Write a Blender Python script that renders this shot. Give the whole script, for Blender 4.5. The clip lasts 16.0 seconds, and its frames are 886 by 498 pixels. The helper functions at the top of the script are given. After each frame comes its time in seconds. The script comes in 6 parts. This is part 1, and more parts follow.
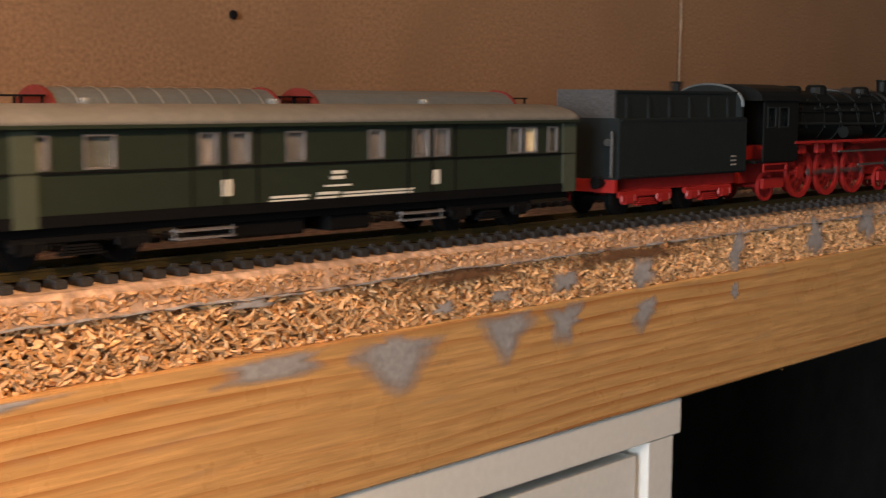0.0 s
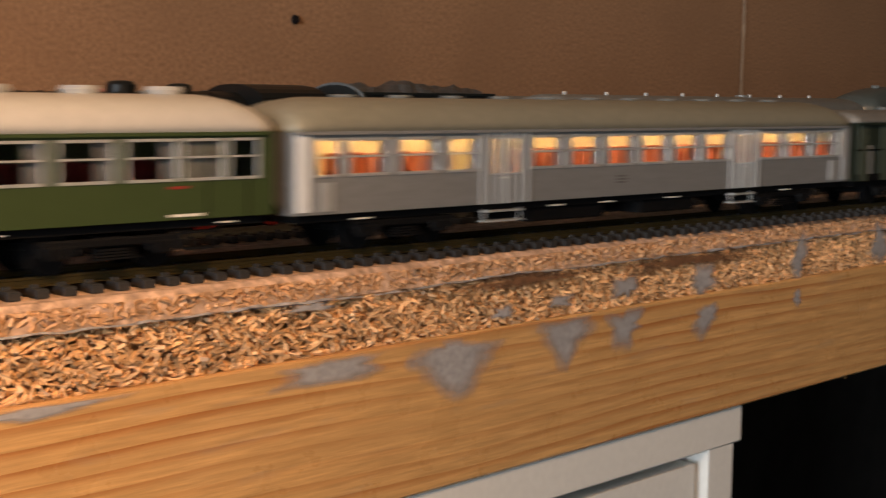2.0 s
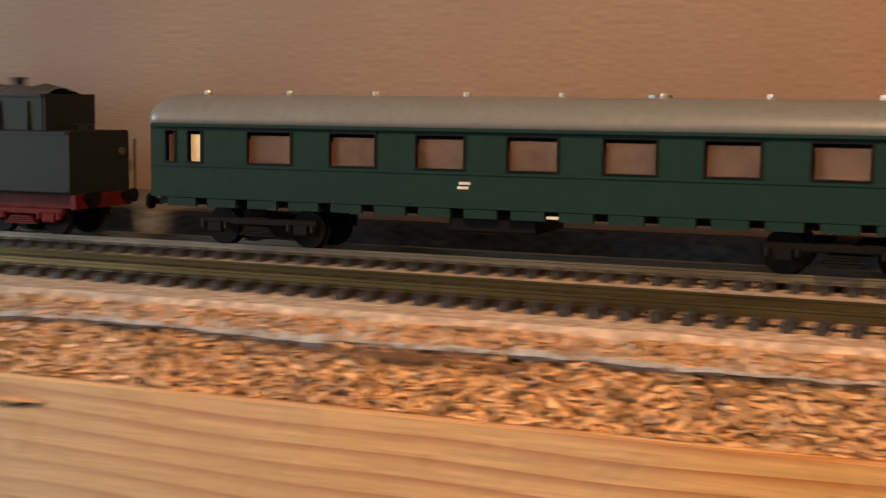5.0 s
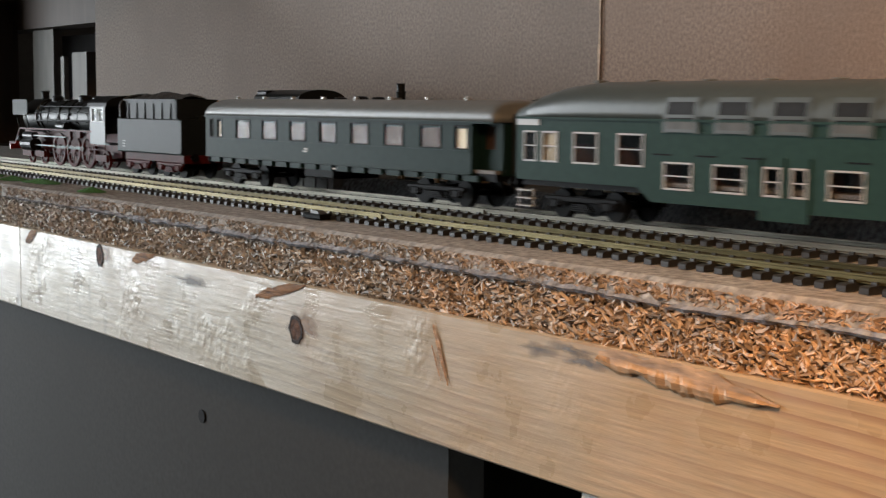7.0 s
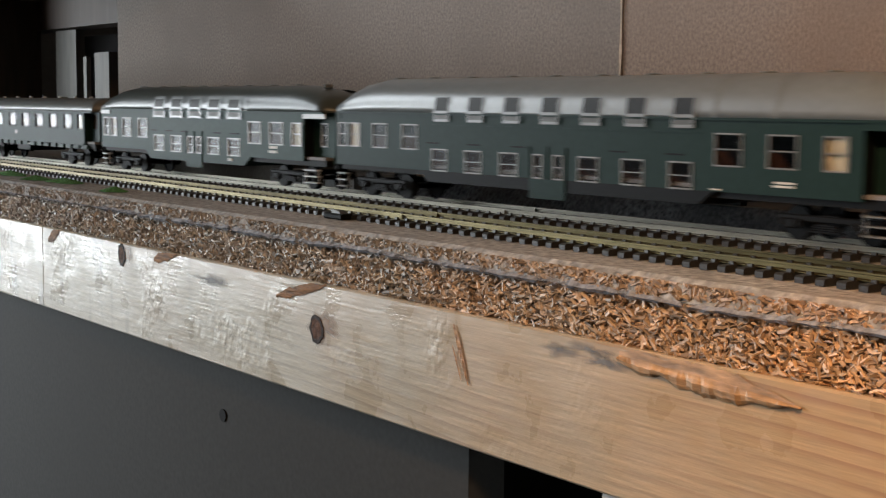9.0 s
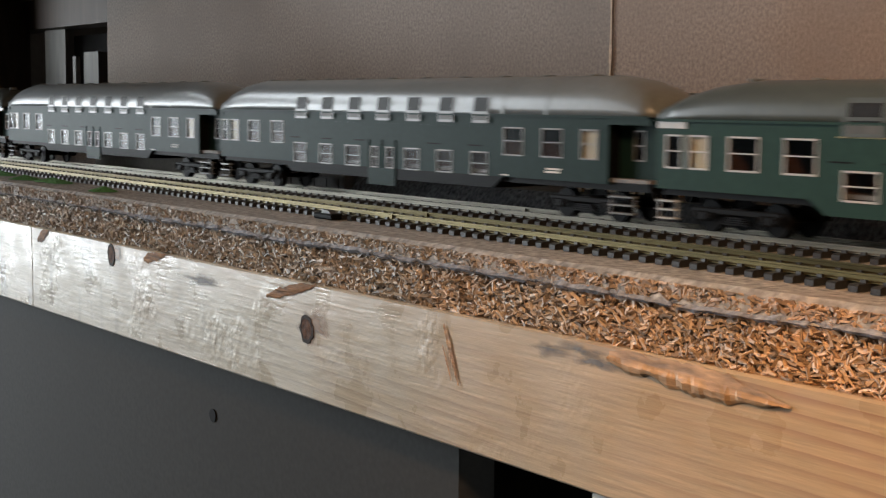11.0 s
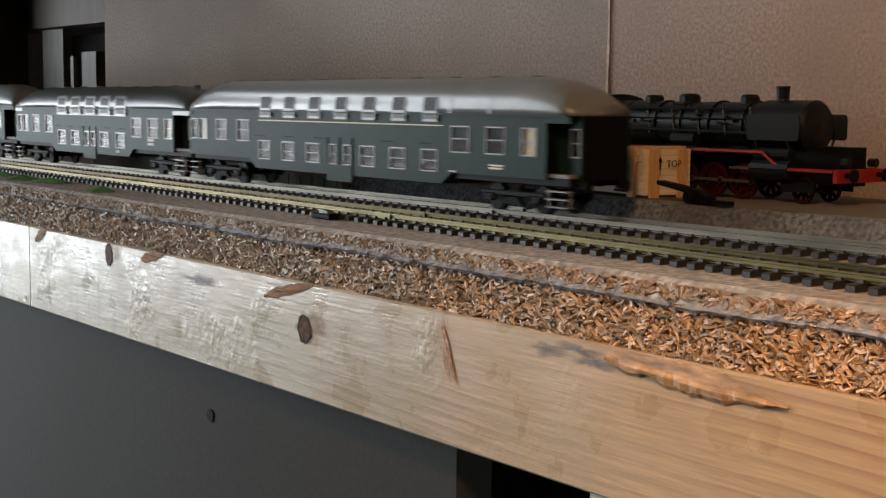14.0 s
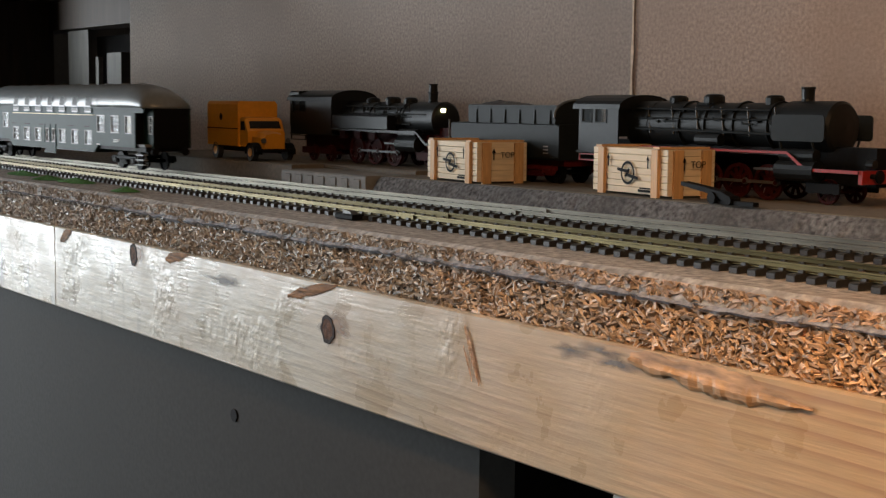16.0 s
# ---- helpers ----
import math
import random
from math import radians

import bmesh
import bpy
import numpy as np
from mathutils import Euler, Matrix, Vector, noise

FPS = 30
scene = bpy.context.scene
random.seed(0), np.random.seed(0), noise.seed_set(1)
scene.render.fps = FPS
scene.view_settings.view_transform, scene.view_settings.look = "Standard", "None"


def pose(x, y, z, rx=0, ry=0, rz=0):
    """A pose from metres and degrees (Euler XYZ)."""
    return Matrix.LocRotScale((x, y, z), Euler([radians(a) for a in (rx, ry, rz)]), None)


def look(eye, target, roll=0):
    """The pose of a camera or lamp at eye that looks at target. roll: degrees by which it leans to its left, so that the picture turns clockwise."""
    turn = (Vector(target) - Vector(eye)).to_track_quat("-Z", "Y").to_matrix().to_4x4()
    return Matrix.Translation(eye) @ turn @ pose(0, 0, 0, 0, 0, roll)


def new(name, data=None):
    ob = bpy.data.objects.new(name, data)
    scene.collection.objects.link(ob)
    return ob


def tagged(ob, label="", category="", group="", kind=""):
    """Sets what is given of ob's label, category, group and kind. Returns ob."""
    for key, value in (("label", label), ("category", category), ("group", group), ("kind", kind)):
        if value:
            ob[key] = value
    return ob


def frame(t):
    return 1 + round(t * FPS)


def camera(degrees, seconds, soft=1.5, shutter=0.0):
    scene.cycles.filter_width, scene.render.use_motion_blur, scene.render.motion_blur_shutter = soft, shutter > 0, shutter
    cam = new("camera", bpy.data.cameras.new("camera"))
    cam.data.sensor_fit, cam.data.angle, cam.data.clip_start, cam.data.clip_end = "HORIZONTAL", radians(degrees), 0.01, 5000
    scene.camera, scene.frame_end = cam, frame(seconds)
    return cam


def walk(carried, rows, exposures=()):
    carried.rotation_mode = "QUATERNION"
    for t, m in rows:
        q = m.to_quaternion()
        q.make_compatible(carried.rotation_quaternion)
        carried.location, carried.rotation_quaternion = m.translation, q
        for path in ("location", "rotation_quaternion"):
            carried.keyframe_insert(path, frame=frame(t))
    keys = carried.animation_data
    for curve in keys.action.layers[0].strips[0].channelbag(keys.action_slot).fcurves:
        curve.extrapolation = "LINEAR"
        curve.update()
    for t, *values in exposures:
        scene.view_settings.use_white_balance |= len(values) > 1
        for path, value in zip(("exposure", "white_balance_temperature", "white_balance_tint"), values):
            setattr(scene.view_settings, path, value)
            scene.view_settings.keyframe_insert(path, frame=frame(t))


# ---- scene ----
EYE = (0.0, -0.2739, 0.0464)
# seconds, heading to the left of straight across, tilt, lean
PAN = ((0.0, -48.02, -6.39, 0.47), (0.5, -50.50, -6.28, 0.57), (1.0, -50.92, -6.21, 0.66), (1.5, -49.07, -6.19, 0.64),
       (2.0, -45.53, -6.23, 0.60), (2.5, -40.49, -6.27, 0.62), (3.0, -34.46, -6.26, 0.62), (3.5, -25.36, -6.16, 0.60),
       (3.7, -20.30, -6.16, 0.60), (4.4, 3.0, -6.05, 0.62), (5.1, 24.5, -5.95, 0.65), (5.8, 39.72, -5.89, 0.66),
       (6.0, 43.36, -5.90, 0.62), (6.5, 49.76, -5.95, 0.55), (7.0, 52.37, -5.96, 0.55), (7.5, 52.84, -5.97, 0.56),
       (8.0, 53.10, -5.97, 0.55), (9.0, 53.24, -5.97, 0.56), (9.5, 53.16, -5.97, 0.56), (12.0, 52.73, -5.97, 0.61),
       (14.5, 52.73, -5.97, 0.62), (15.0, 52.73, -5.97, 0.62), (15.5, 53.35, -5.96, 0.62), (16.0, 53.71, -5.95, 0.63))


def aim(yaw, pitch, roll):
    y, p = radians(yaw), radians(pitch)
    to = Vector(EYE) + Vector((-math.sin(y) * math.cos(p), math.cos(y) * math.cos(p), math.sin(p)))
    return look(EYE, to, roll)


cam = camera(35.80, 16.0, soft=1.3, shutter=0.5)
walk(cam, [(t, aim(a, b, c)) for t, a, b, c in PAN],
     exposures=((0.0, 0.45), (1.5, 0.42), (2.2, 0.16), (2.6, 0.14), (3.7, -0.15), (5.8, -0.02), (7.0, -0.08), (8.5, -0.20), (16.0, -0.18)))

# ---- light: a cool window far to the left, a warm lamp over the middle ----
world = bpy.data.worlds.new("world")
scene.world = world
world.use_nodes = True
wn = world.node_tree
bg = wn.nodes["Background"]
sky = wn.nodes.new("ShaderNodeTexSky")
sky.sky_type, sky.sun_disc = "NISHITA", False
sky.sun_elevation, sky.sun_rotation = radians(35), radians(250)
wn.links.new(sky.outputs[0], bg.inputs[0])
bg.inputs[1].default_value = 0.05


def area(name, at, to, size, watts, color):
    l = bpy.data.lights.new(name, "AREA")
    l.shape, l.size, l.size_y = "RECTANGLE", size[0], size[1]
    l.energy, l.color = watts, color
    ob = new(name, l)
    ob.matrix_world = look(at, to)
    return ob


def bulb(name, at, watts, color, radius=0.03):
    l = bpy.data.lights.new(name, "POINT")
    l.energy, l.color, l.shadow_soft_size = watts, color, radius
    ob = new(name, l)
    ob.location = at
    return ob


def shaded_bulb(name, at, to, watts, color, radius, half):
    l = bpy.data.lights.new(name, "SPOT")
    l.energy, l.color, l.shadow_soft_size = watts, color, radius
    l.spot_size, l.spot_blend = radians(2 * half), 1.0
    ob = new(name, l)
    ob.matrix_world = look(at, to)
    return ob


area("window_light", (-2.25, -0.80, 0.30), (-0.6, 0.0, 0.0), (1.0, 1.05), 60.0, (0.86, 0.94, 1.0))
# a shaded lamp: the beam under its rim and the weaker glow through the shade
shaded_bulb("warm_lamp", (0.05, -0.42, 0.42), (-0.03, 0.10, 0.0), 13.0, (1.0, 0.590, 0.295), 0.04, 32.0)
bulb("lamp_shade_glow", (0.05, -0.42, 0.44), 9.0, (1.0, 0.600, 0.310), 0.05)


# ---- materials ----
def mat(name, color, rough=0.5, metal=0.0, vary=0.25, scale=400.0, bump=0.0, dark=None, big=30.0, island=0.0, stretch=None, coat=0.0, spec=None):
    """Base colour broken up by fine grain and broad wear, with a little relief."""
    m = bpy.data.materials.new(name)
    m.use_nodes = True
    nt = m.node_tree
    n, l = nt.nodes, nt.links
    b = n["Principled BSDF"]
    b.inputs["Roughness"].default_value, b.inputs["Metallic"].default_value = rough, metal
    b.inputs["Coat Weight"].default_value = coat
    if spec is not None:
        b.inputs["Specular IOR Level"].default_value = spec
    tc = n.new("ShaderNodeTexCoord")
    src = tc.outputs["Object"]
    if stretch:
        mp = n.new("ShaderNodeMapping")
        mp.inputs["Scale"].default_value = stretch
        l.new(src, mp.inputs[0])
        src = mp.outputs[0]
    fine, broad = n.new("ShaderNodeTexNoise"), n.new("ShaderNodeTexNoise")
    for t, s, d in ((fine, scale, 5), (broad, big, 3)):
        t.inputs["Scale"].default_value, t.inputs["Detail"].default_value = s, d
        l.new(src, t.inputs[0])
    mix1, mix2 = n.new("ShaderNodeMix"), n.new("ShaderNodeMix")
    for mx in (mix1, mix2):
        mx.data_type = "RGBA"
    c = Vector(color)
    d = Vector(dark) if dark else c * (1 - vary)
    li = Vector([min(1, v * (1 + vary * 0.6)) for v in c])
    mix1.inputs["A"].default_value, mix1.inputs["B"].default_value = (*d, 1), (*li, 1)
    r1 = n.new("ShaderNodeMapRange")
    r1.inputs[1].default_value, r1.inputs[2].default_value = 0.3, 0.7
    l.new(fine.outputs[0], r1.inputs[0])
    l.new(r1.outputs[0], mix1.inputs["Factor"])
    l.new(mix1.outputs["Result"], mix2.inputs["A"])
    mix2.inputs["B"].default_value = (*(c * (1 - vary * 0.7)), 1)
    r2 = n.new("ShaderNodeMapRange")
    r2.inputs[1].default_value, r2.inputs[2].default_value, r2.inputs[4].default_value = 0.45, 0.75, 0.8
    l.new(broad.outputs[0], r2.inputs[0])
    l.new(r2.outputs[0], mix2.inputs["Factor"])
    out = mix2.outputs["Result"]
    if island:
        g = n.new("ShaderNodeNewGeometry")
        hsv = n.new("ShaderNodeHueSaturation")
        mr = n.new("ShaderNodeMapRange")
        mr.inputs[3].default_value, mr.inputs[4].default_value = 1 - island, 1 + island * 0.6
        l.new(g.outputs["Random Per Island"], mr.inputs[0])
        l.new(mr.outputs[0], hsv.inputs["Value"])
        l.new(out, hsv.inputs["Color"])
        out = hsv.outputs[0]
    l.new(out, b.inputs["Base Color"])
    if bump:
        bp = n.new("ShaderNodeBump")
        bp.inputs["Strength"].default_value, bp.inputs["Distance"].default_value = bump, 0.0006
        l.new(fine.outputs[0], bp.inputs["Height"])
        l.new(bp.outputs[0], b.inputs["Normal"])
    return m


def glass_mat(name, tint, rough=0.08, ior=1.1):
    m = bpy.data.materials.new(name)
    m.use_nodes = True
    b = m.node_tree.nodes["Principled BSDF"]
    b.inputs["Base Color"].default_value = (*tint, 1)
    b.inputs["Roughness"].default_value, b.inputs["Transmission Weight"].default_value, b.inputs["IOR"].default_value = rough, 1.0, ior
    return m


def glow(name, color, power):
    m = bpy.data.materials.new(name)
    m.use_nodes = True
    b = m.node_tree.nodes["Principled BSDF"]
    b.inputs["Base Color"].default_value = (*color, 1)
    b.inputs["Emission Color"].default_value, b.inputs["Emission Strength"].default_value = (*color, 1), power
    return m


def pine_mat(name, light, ring, freq=70.0):
    """Planed softwood: long wavering growth rings along the board, fine grain across."""
    m = mat(name, light, 0.33, vary=0.22, scale=60, stretch=(1.0, 8, 18), bump=0.17, big=9)
    nt = m.node_tree
    n, l = nt.nodes, nt.links
    b = n["Principled BSDF"]
    was = b.inputs["Base Color"].links[0].from_socket
    tc, mp = n.new("ShaderNodeTexCoord"), n.new("ShaderNodeMapping")
    mp.inputs["Scale"].default_value = (0.22, 1.0, 1.0)
    mp.inputs["Rotation"].default_value = (0, radians(-2.2), 0)
    w = n.new("ShaderNodeTexWave")
    w.wave_type, w.bands_direction, w.wave_profile = "BANDS", "Z", "SAW"
    for key, v in (("Scale", freq), ("Distortion", 14.0), ("Detail", 3.0), ("Detail Scale", 0.20), ("Detail Roughness", 0.45)):
        w.inputs[key].default_value = v
    l.new(tc.outputs["Object"], mp.inputs[0])
    l.new(mp.outputs[0], w.inputs[0])
    r = n.new("ShaderNodeMapRange")
    r.inputs[1].default_value, r.inputs[2].default_value, r.inputs[4].default_value = 0.55, 1.0, 0.95
    l.new(w.outputs["Fac"], r.inputs[0])
    soft, sr, mul = n.new("ShaderNodeTexNoise"), n.new("ShaderNodeMapRange"), n.new("ShaderNodeMath")
    soft.inputs["Scale"].default_value, soft.inputs["Detail"].default_value = 9.0, 3
    sr.inputs[1].default_value, sr.inputs[2].default_value, sr.inputs[3].default_value = 0.35, 0.62, 0.18
    mul.operation = "MULTIPLY"
    mp2 = n.new("ShaderNodeMapping")
    mp2.inputs["Scale"].default_value = (0.5, 1.0, 3.0)
    l.new(tc.outputs["Object"], mp2.inputs[0])
    l.new(mp2.outputs[0], soft.inputs[0])
    l.new(soft.outputs[0], sr.inputs[0])
    l.new(r.outputs[0], mul.inputs[0])
    l.new(sr.outputs[0], mul.inputs[1])
    mx = n.new("ShaderNodeMix")
    mx.data_type = "RGBA"
    mx.inputs["B"].default_value = (*ring, 1)
    l.new(mul.outputs[0], mx.inputs["Factor"])
    l.new(was, mx.inputs["A"])
    l.new(mx.outputs["Result"], b.inputs["Base Color"])
    return m


M = {
    "pine": pine_mat("pine", (0.570, 0.322, 0.126), (0.34, 0.115, 0.028), 66.0),
    "chip": mat("chipboard_core", (0.36, 0.21, 0.105), 0.85, vary=0.5, scale=900, bump=0.5),
    "flake": mat("wood_flakes", (0.69, 0.398, 0.190), 0.55, vary=0.3, scale=700, bump=0.4, island=0.62, big=60, stretch=(0.3, 1, 1)),
    "flake_fine": mat("pressed_fibres", (0.56, 0.315, 0.16), 0.65, vary=0.3, scale=900, bump=0.4, island=0.45),
    "top": mat("board_top", (0.55, 0.36, 0.25), 0.8, vary=0.62, scale=330, bump=1.0, big=70),
    "filler": mat("grey_filler", (0.36, 0.35, 0.36), 0.7, vary=0.25, scale=500, bump=0.4),
    "ink": mat("black_marker_ink", (0.010, 0.009, 0.010), 0.7, vary=0.3, spec=0.1),
    "knot": mat("pine_knot", (0.15, 0.062, 0.028), 0.75, vary=0.75, scale=420, bump=1.0, spec=0.2),
    "scar": mat("torn_wood", (0.50, 0.25, 0.085), 0.6, vary=0.4, scale=240, stretch=(0.4, 3, 3), bump=0.7),
    "hardboard": mat("hardboard", (0.30, 0.170, 0.095), 0.75, spec=0.2, vary=0.30, scale=560, bump=0.35, big=14),
    "hardboard2": mat("hardboard_grey", (0.27, 0.225, 0.195), 0.75, spec=0.2, vary=0.30, scale=560, bump=0.40, big=14),
    "seam": mat("pale_joint", (0.52, 0.40, 0.29), 0.8, vary=0.3),
    "white": mat("white_laminate", (0.70, 0.69, 0.66), 0.35, vary=0.05, big=12),
    "panel": mat("dark_grey_panel", (0.054, 0.053, 0.0505), 0.8, vary=0.15, big=8, spec=0.15),
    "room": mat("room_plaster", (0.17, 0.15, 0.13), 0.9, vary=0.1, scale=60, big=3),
    # near-black: gloom of the room's unlit parts and under the shelf, as colour
    "dark": mat("unlit_room", (0.045, 0.042, 0.040), 0.9, vary=0.3, scale=30, big=3),
    "wood_dark": mat("dark_wood", (0.070, 0.042, 0.026), 0.6, vary=0.3, scale=40, stretch=(3, 3, 0.4)),
    "wood_pale": mat("pale_wood", (0.17, 0.155, 0.135), 0.6, vary=0.2, scale=40, stretch=(3, 3, 0.4)),
    "sleeper": mat("sleeper_plastic", (0.030, 0.029, 0.029), 0.45, vary=0.4, scale=900, bump=0.3),
    "brass": mat("dull_brass_rail", (0.135, 0.108, 0.048), 0.42, 0.9, vary=0.3, scale=200, stretch=(0.2, 1, 1)),
    "nickel": mat("nickel_rail", (0.23, 0.215, 0.175), 0.45, 0.9, vary=0.3, scale=200, stretch=(0.2, 1, 1)),
    "roadbed": mat("grey_roadbed_foam", (0.145, 0.150, 0.160), 0.95, vary=0.75, scale=480, bump=1.0),
    "moss": mat("green_scatter", (0.09, 0.27, 0.07), 0.95, vary=0.5, scale=1200, bump=0.8),
    "green_old": mat("blue_green_paint", (0.0115, 0.0295, 0.0260), 0.50, vary=0.12, big=40, spec=0.07),
    "green_bag": mat("dark_green_paint", (0.018, 0.024, 0.016), 0.36, vary=0.12, big=40),
    "green": mat("bottle_green_paint", (0.035, 0.051, 0.018), 0.33, vary=0.08, big=40),
    "roof_grey": mat("grey_roof", (0.155, 0.16, 0.155), 0.40, vary=0.12, big=50),
    "roof_cream": mat("pale_grey_roof", (0.42, 0.40, 0.37), 0.32, vary=0.08, big=50),
    "roof_brown": mat("brown_grey_roof", (0.16, 0.150, 0.135), 0.5, vary=0.18, big=50),
    "roof_olive": mat("olive_grey_roof", (0.20, 0.185, 0.14), 0.42, vary=0.12, big=40),
    "roof_steel": mat("dull_silver_roof", (0.175, 0.190, 0.195), 0.32, vary=0.1, big=50),
    "silver": mat("brushed_silver_body", (0.225, 0.225, 0.225), 0.45, 0.3, vary=0.10, scale=700, stretch=(0.2, 1, 1), big=40),
    "bright": mat("bright_trim", (0.50, 0.50, 0.49), 0.35, 0.5, vary=0.08),
    "black": mat("black_frame_plastic", (0.005, 0.005, 0.0055), 0.6, vary=0.3, scale=600, spec=0.10),
    "brownblind": mat("brown_compartment", (0.085, 0.056, 0.045), 0.85, vary=0.3, scale=120, spec=0.08),
    "dulltrim": mat("dull_window_trim", (0.15, 0.145, 0.13), 0.45, 0.2, vary=0.1),
    "loco": mat("satin_black_loco", (0.0062, 0.0072, 0.0075), 0.42, vary=0.25, scale=500, spec=0.22),
    "locogrey": mat("dark_grey_loco", (0.013, 0.016, 0.017), 0.55, vary=0.15, spec=0.14),
    "red": mat("signal_red_frame", (0.28, 0.014, 0.012), 0.45, vary=0.25),
    "steel": mat("bright_steel", (0.10, 0.098, 0.095), 0.5, 0.5, vary=0.2),
    "coal": mat("coal", (0.055, 0.056, 0.058), 0.5, vary=0.6, scale=1500, bump=0.6),
    "rubber": mat("gangway_rubber", (0.012, 0.012, 0.012), 0.7, vary=0.2),
    "cream": mat("cream_blind", (0.62, 0.52, 0.34), 0.6, vary=0.1),
    "blind": mat("grey_blind", (0.115, 0.105, 0.105), 0.6, vary=0.12),
    "seat": mat("orange_seat", (0.38, 0.10, 0.040), 0.55, vary=0.2),
    "seatdim": mat("dim_brown_seat", (0.10, 0.042, 0.022), 0.6, vary=0.2),
    "doorolive": mat("faded_olive_door", (0.055, 0.064, 0.045), 0.4, vary=0.12),
    "platedim": mat("grey_plate", (0.19, 0.185, 0.175), 0.5, vary=0.1),
    "seatred": mat("red_seat", (0.22, 0.022, 0.018), 0.55, vary=0.2),
    "inside": mat("beige_interior", (0.55, 0.44, 0.27), 0.6, vary=0.1),
    "inside_dark": mat("dark_interior", (0.20, 0.18, 0.165), 0.7, vary=0.2),
    "glass": glass_mat("window_glass", (0.86, 0.88, 0.88), 0.2, 1.08),
    "glass_dim": glass_mat("smoked_glass", (0.50, 0.51, 0.52), 0.25, 1.07),
    "plate": mat("white_lettering", (0.62, 0.60, 0.54), 0.6, vary=0.1),
    "yellow": mat("yellow_stripe", (0.42, 0.36, 0.15), 0.5, vary=0.1),
    "orange": mat("post_yellow_paint", (0.60, 0.25, 0.014), 0.4, vary=0.08),
    "crate": mat("basswood_crate", (0.72, 0.59, 0.41), 0.65, vary=0.14, scale=300, stretch=(0.3, 0.3, 2), bump=0.2),
    "crate_edge": mat("orange_wood_batten", (0.58, 0.34, 0.15), 0.6, vary=0.2, scale=300, stretch=(3, 3, 0.4)),
    "concrete": mat("grey_concrete_plastic", (0.20, 0.195, 0.185), 0.7, vary=0.15, big=60),
    "deck": mat("brown_grey_deck", (0.135, 0.115, 0.09), 0.8, vary=0.2, big=30),
    "redbrown": mat("wagon_red", (0.20, 0.025, 0.018), 0.5, vary=0.15),
    "lamp": glow("warm_coach_lamp", (1.0, 0.66, 0.30), 26.0),
    "darkred": mat("dark_red_frame", (0.085, 0.008, 0.007), 0.55, vary=0.3, spec=0.12),
    "headlamp": glow("headlamp", (1.0, 0.85, 0.35), 12.0),
}



def window_cast(m, color, x0, x1, most, mean, keep=1.0):
    """Paler, greyer colour towards the window end of the board, in ragged patches: the window's cool light and glare
    painted in, with some real weathering; the grain (mean brightness given) stays.
    """
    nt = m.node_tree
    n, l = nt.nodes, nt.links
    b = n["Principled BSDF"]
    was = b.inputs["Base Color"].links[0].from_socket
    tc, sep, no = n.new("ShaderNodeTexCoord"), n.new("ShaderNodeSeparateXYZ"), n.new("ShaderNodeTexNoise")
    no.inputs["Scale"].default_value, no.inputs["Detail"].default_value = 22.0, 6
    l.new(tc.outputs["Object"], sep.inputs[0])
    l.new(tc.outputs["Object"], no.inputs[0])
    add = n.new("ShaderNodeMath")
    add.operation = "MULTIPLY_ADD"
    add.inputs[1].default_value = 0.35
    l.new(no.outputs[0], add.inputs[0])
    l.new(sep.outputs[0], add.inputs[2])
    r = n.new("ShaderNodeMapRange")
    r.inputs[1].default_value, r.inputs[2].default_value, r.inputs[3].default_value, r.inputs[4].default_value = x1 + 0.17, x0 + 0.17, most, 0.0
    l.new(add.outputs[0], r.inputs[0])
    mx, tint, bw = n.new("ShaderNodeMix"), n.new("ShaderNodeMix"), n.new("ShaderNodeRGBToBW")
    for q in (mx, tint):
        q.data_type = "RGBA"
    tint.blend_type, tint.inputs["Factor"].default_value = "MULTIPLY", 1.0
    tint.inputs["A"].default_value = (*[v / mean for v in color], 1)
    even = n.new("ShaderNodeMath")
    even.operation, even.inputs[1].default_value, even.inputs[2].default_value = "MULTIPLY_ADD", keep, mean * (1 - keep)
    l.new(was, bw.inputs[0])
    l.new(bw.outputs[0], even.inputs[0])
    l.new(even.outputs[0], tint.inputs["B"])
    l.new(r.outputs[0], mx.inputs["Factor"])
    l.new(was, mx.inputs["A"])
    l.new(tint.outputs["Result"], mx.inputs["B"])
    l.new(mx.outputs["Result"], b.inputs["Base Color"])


def ragged(m, lo, hi, most, scale, faded=True):
    """Worn thin: the coating lets the wood through in a fine ragged pattern, most of all at its rim."""
    nt = m.node_tree
    n, l = nt.nodes, nt.links
    tc, no, r = n.new("ShaderNodeTexCoord"), n.new("ShaderNodeTexNoise"), n.new("ShaderNodeMapRange")
    no.inputs["Scale"].default_value, no.inputs["Detail"].default_value = scale, 7
    r.inputs[1].default_value, r.inputs[2].default_value, r.inputs[4].default_value = lo, hi, most
    l.new(tc.outputs["Object"], no.inputs[0])
    if faded:
        at, add = n.new("ShaderNodeAttribute"), n.new("ShaderNodeMath")
        at.attribute_name, add.operation = "fade", "ADD"
        l.new(at.outputs["Fac"], add.inputs[0])
        l.new(no.outputs[0], add.inputs[1])
        l.new(add.outputs[0], r.inputs[0])
    else:
        l.new(no.outputs[0], r.inputs[0])
    l.new(r.outputs[0], n["Principled BSDF"].inputs["Alpha"])


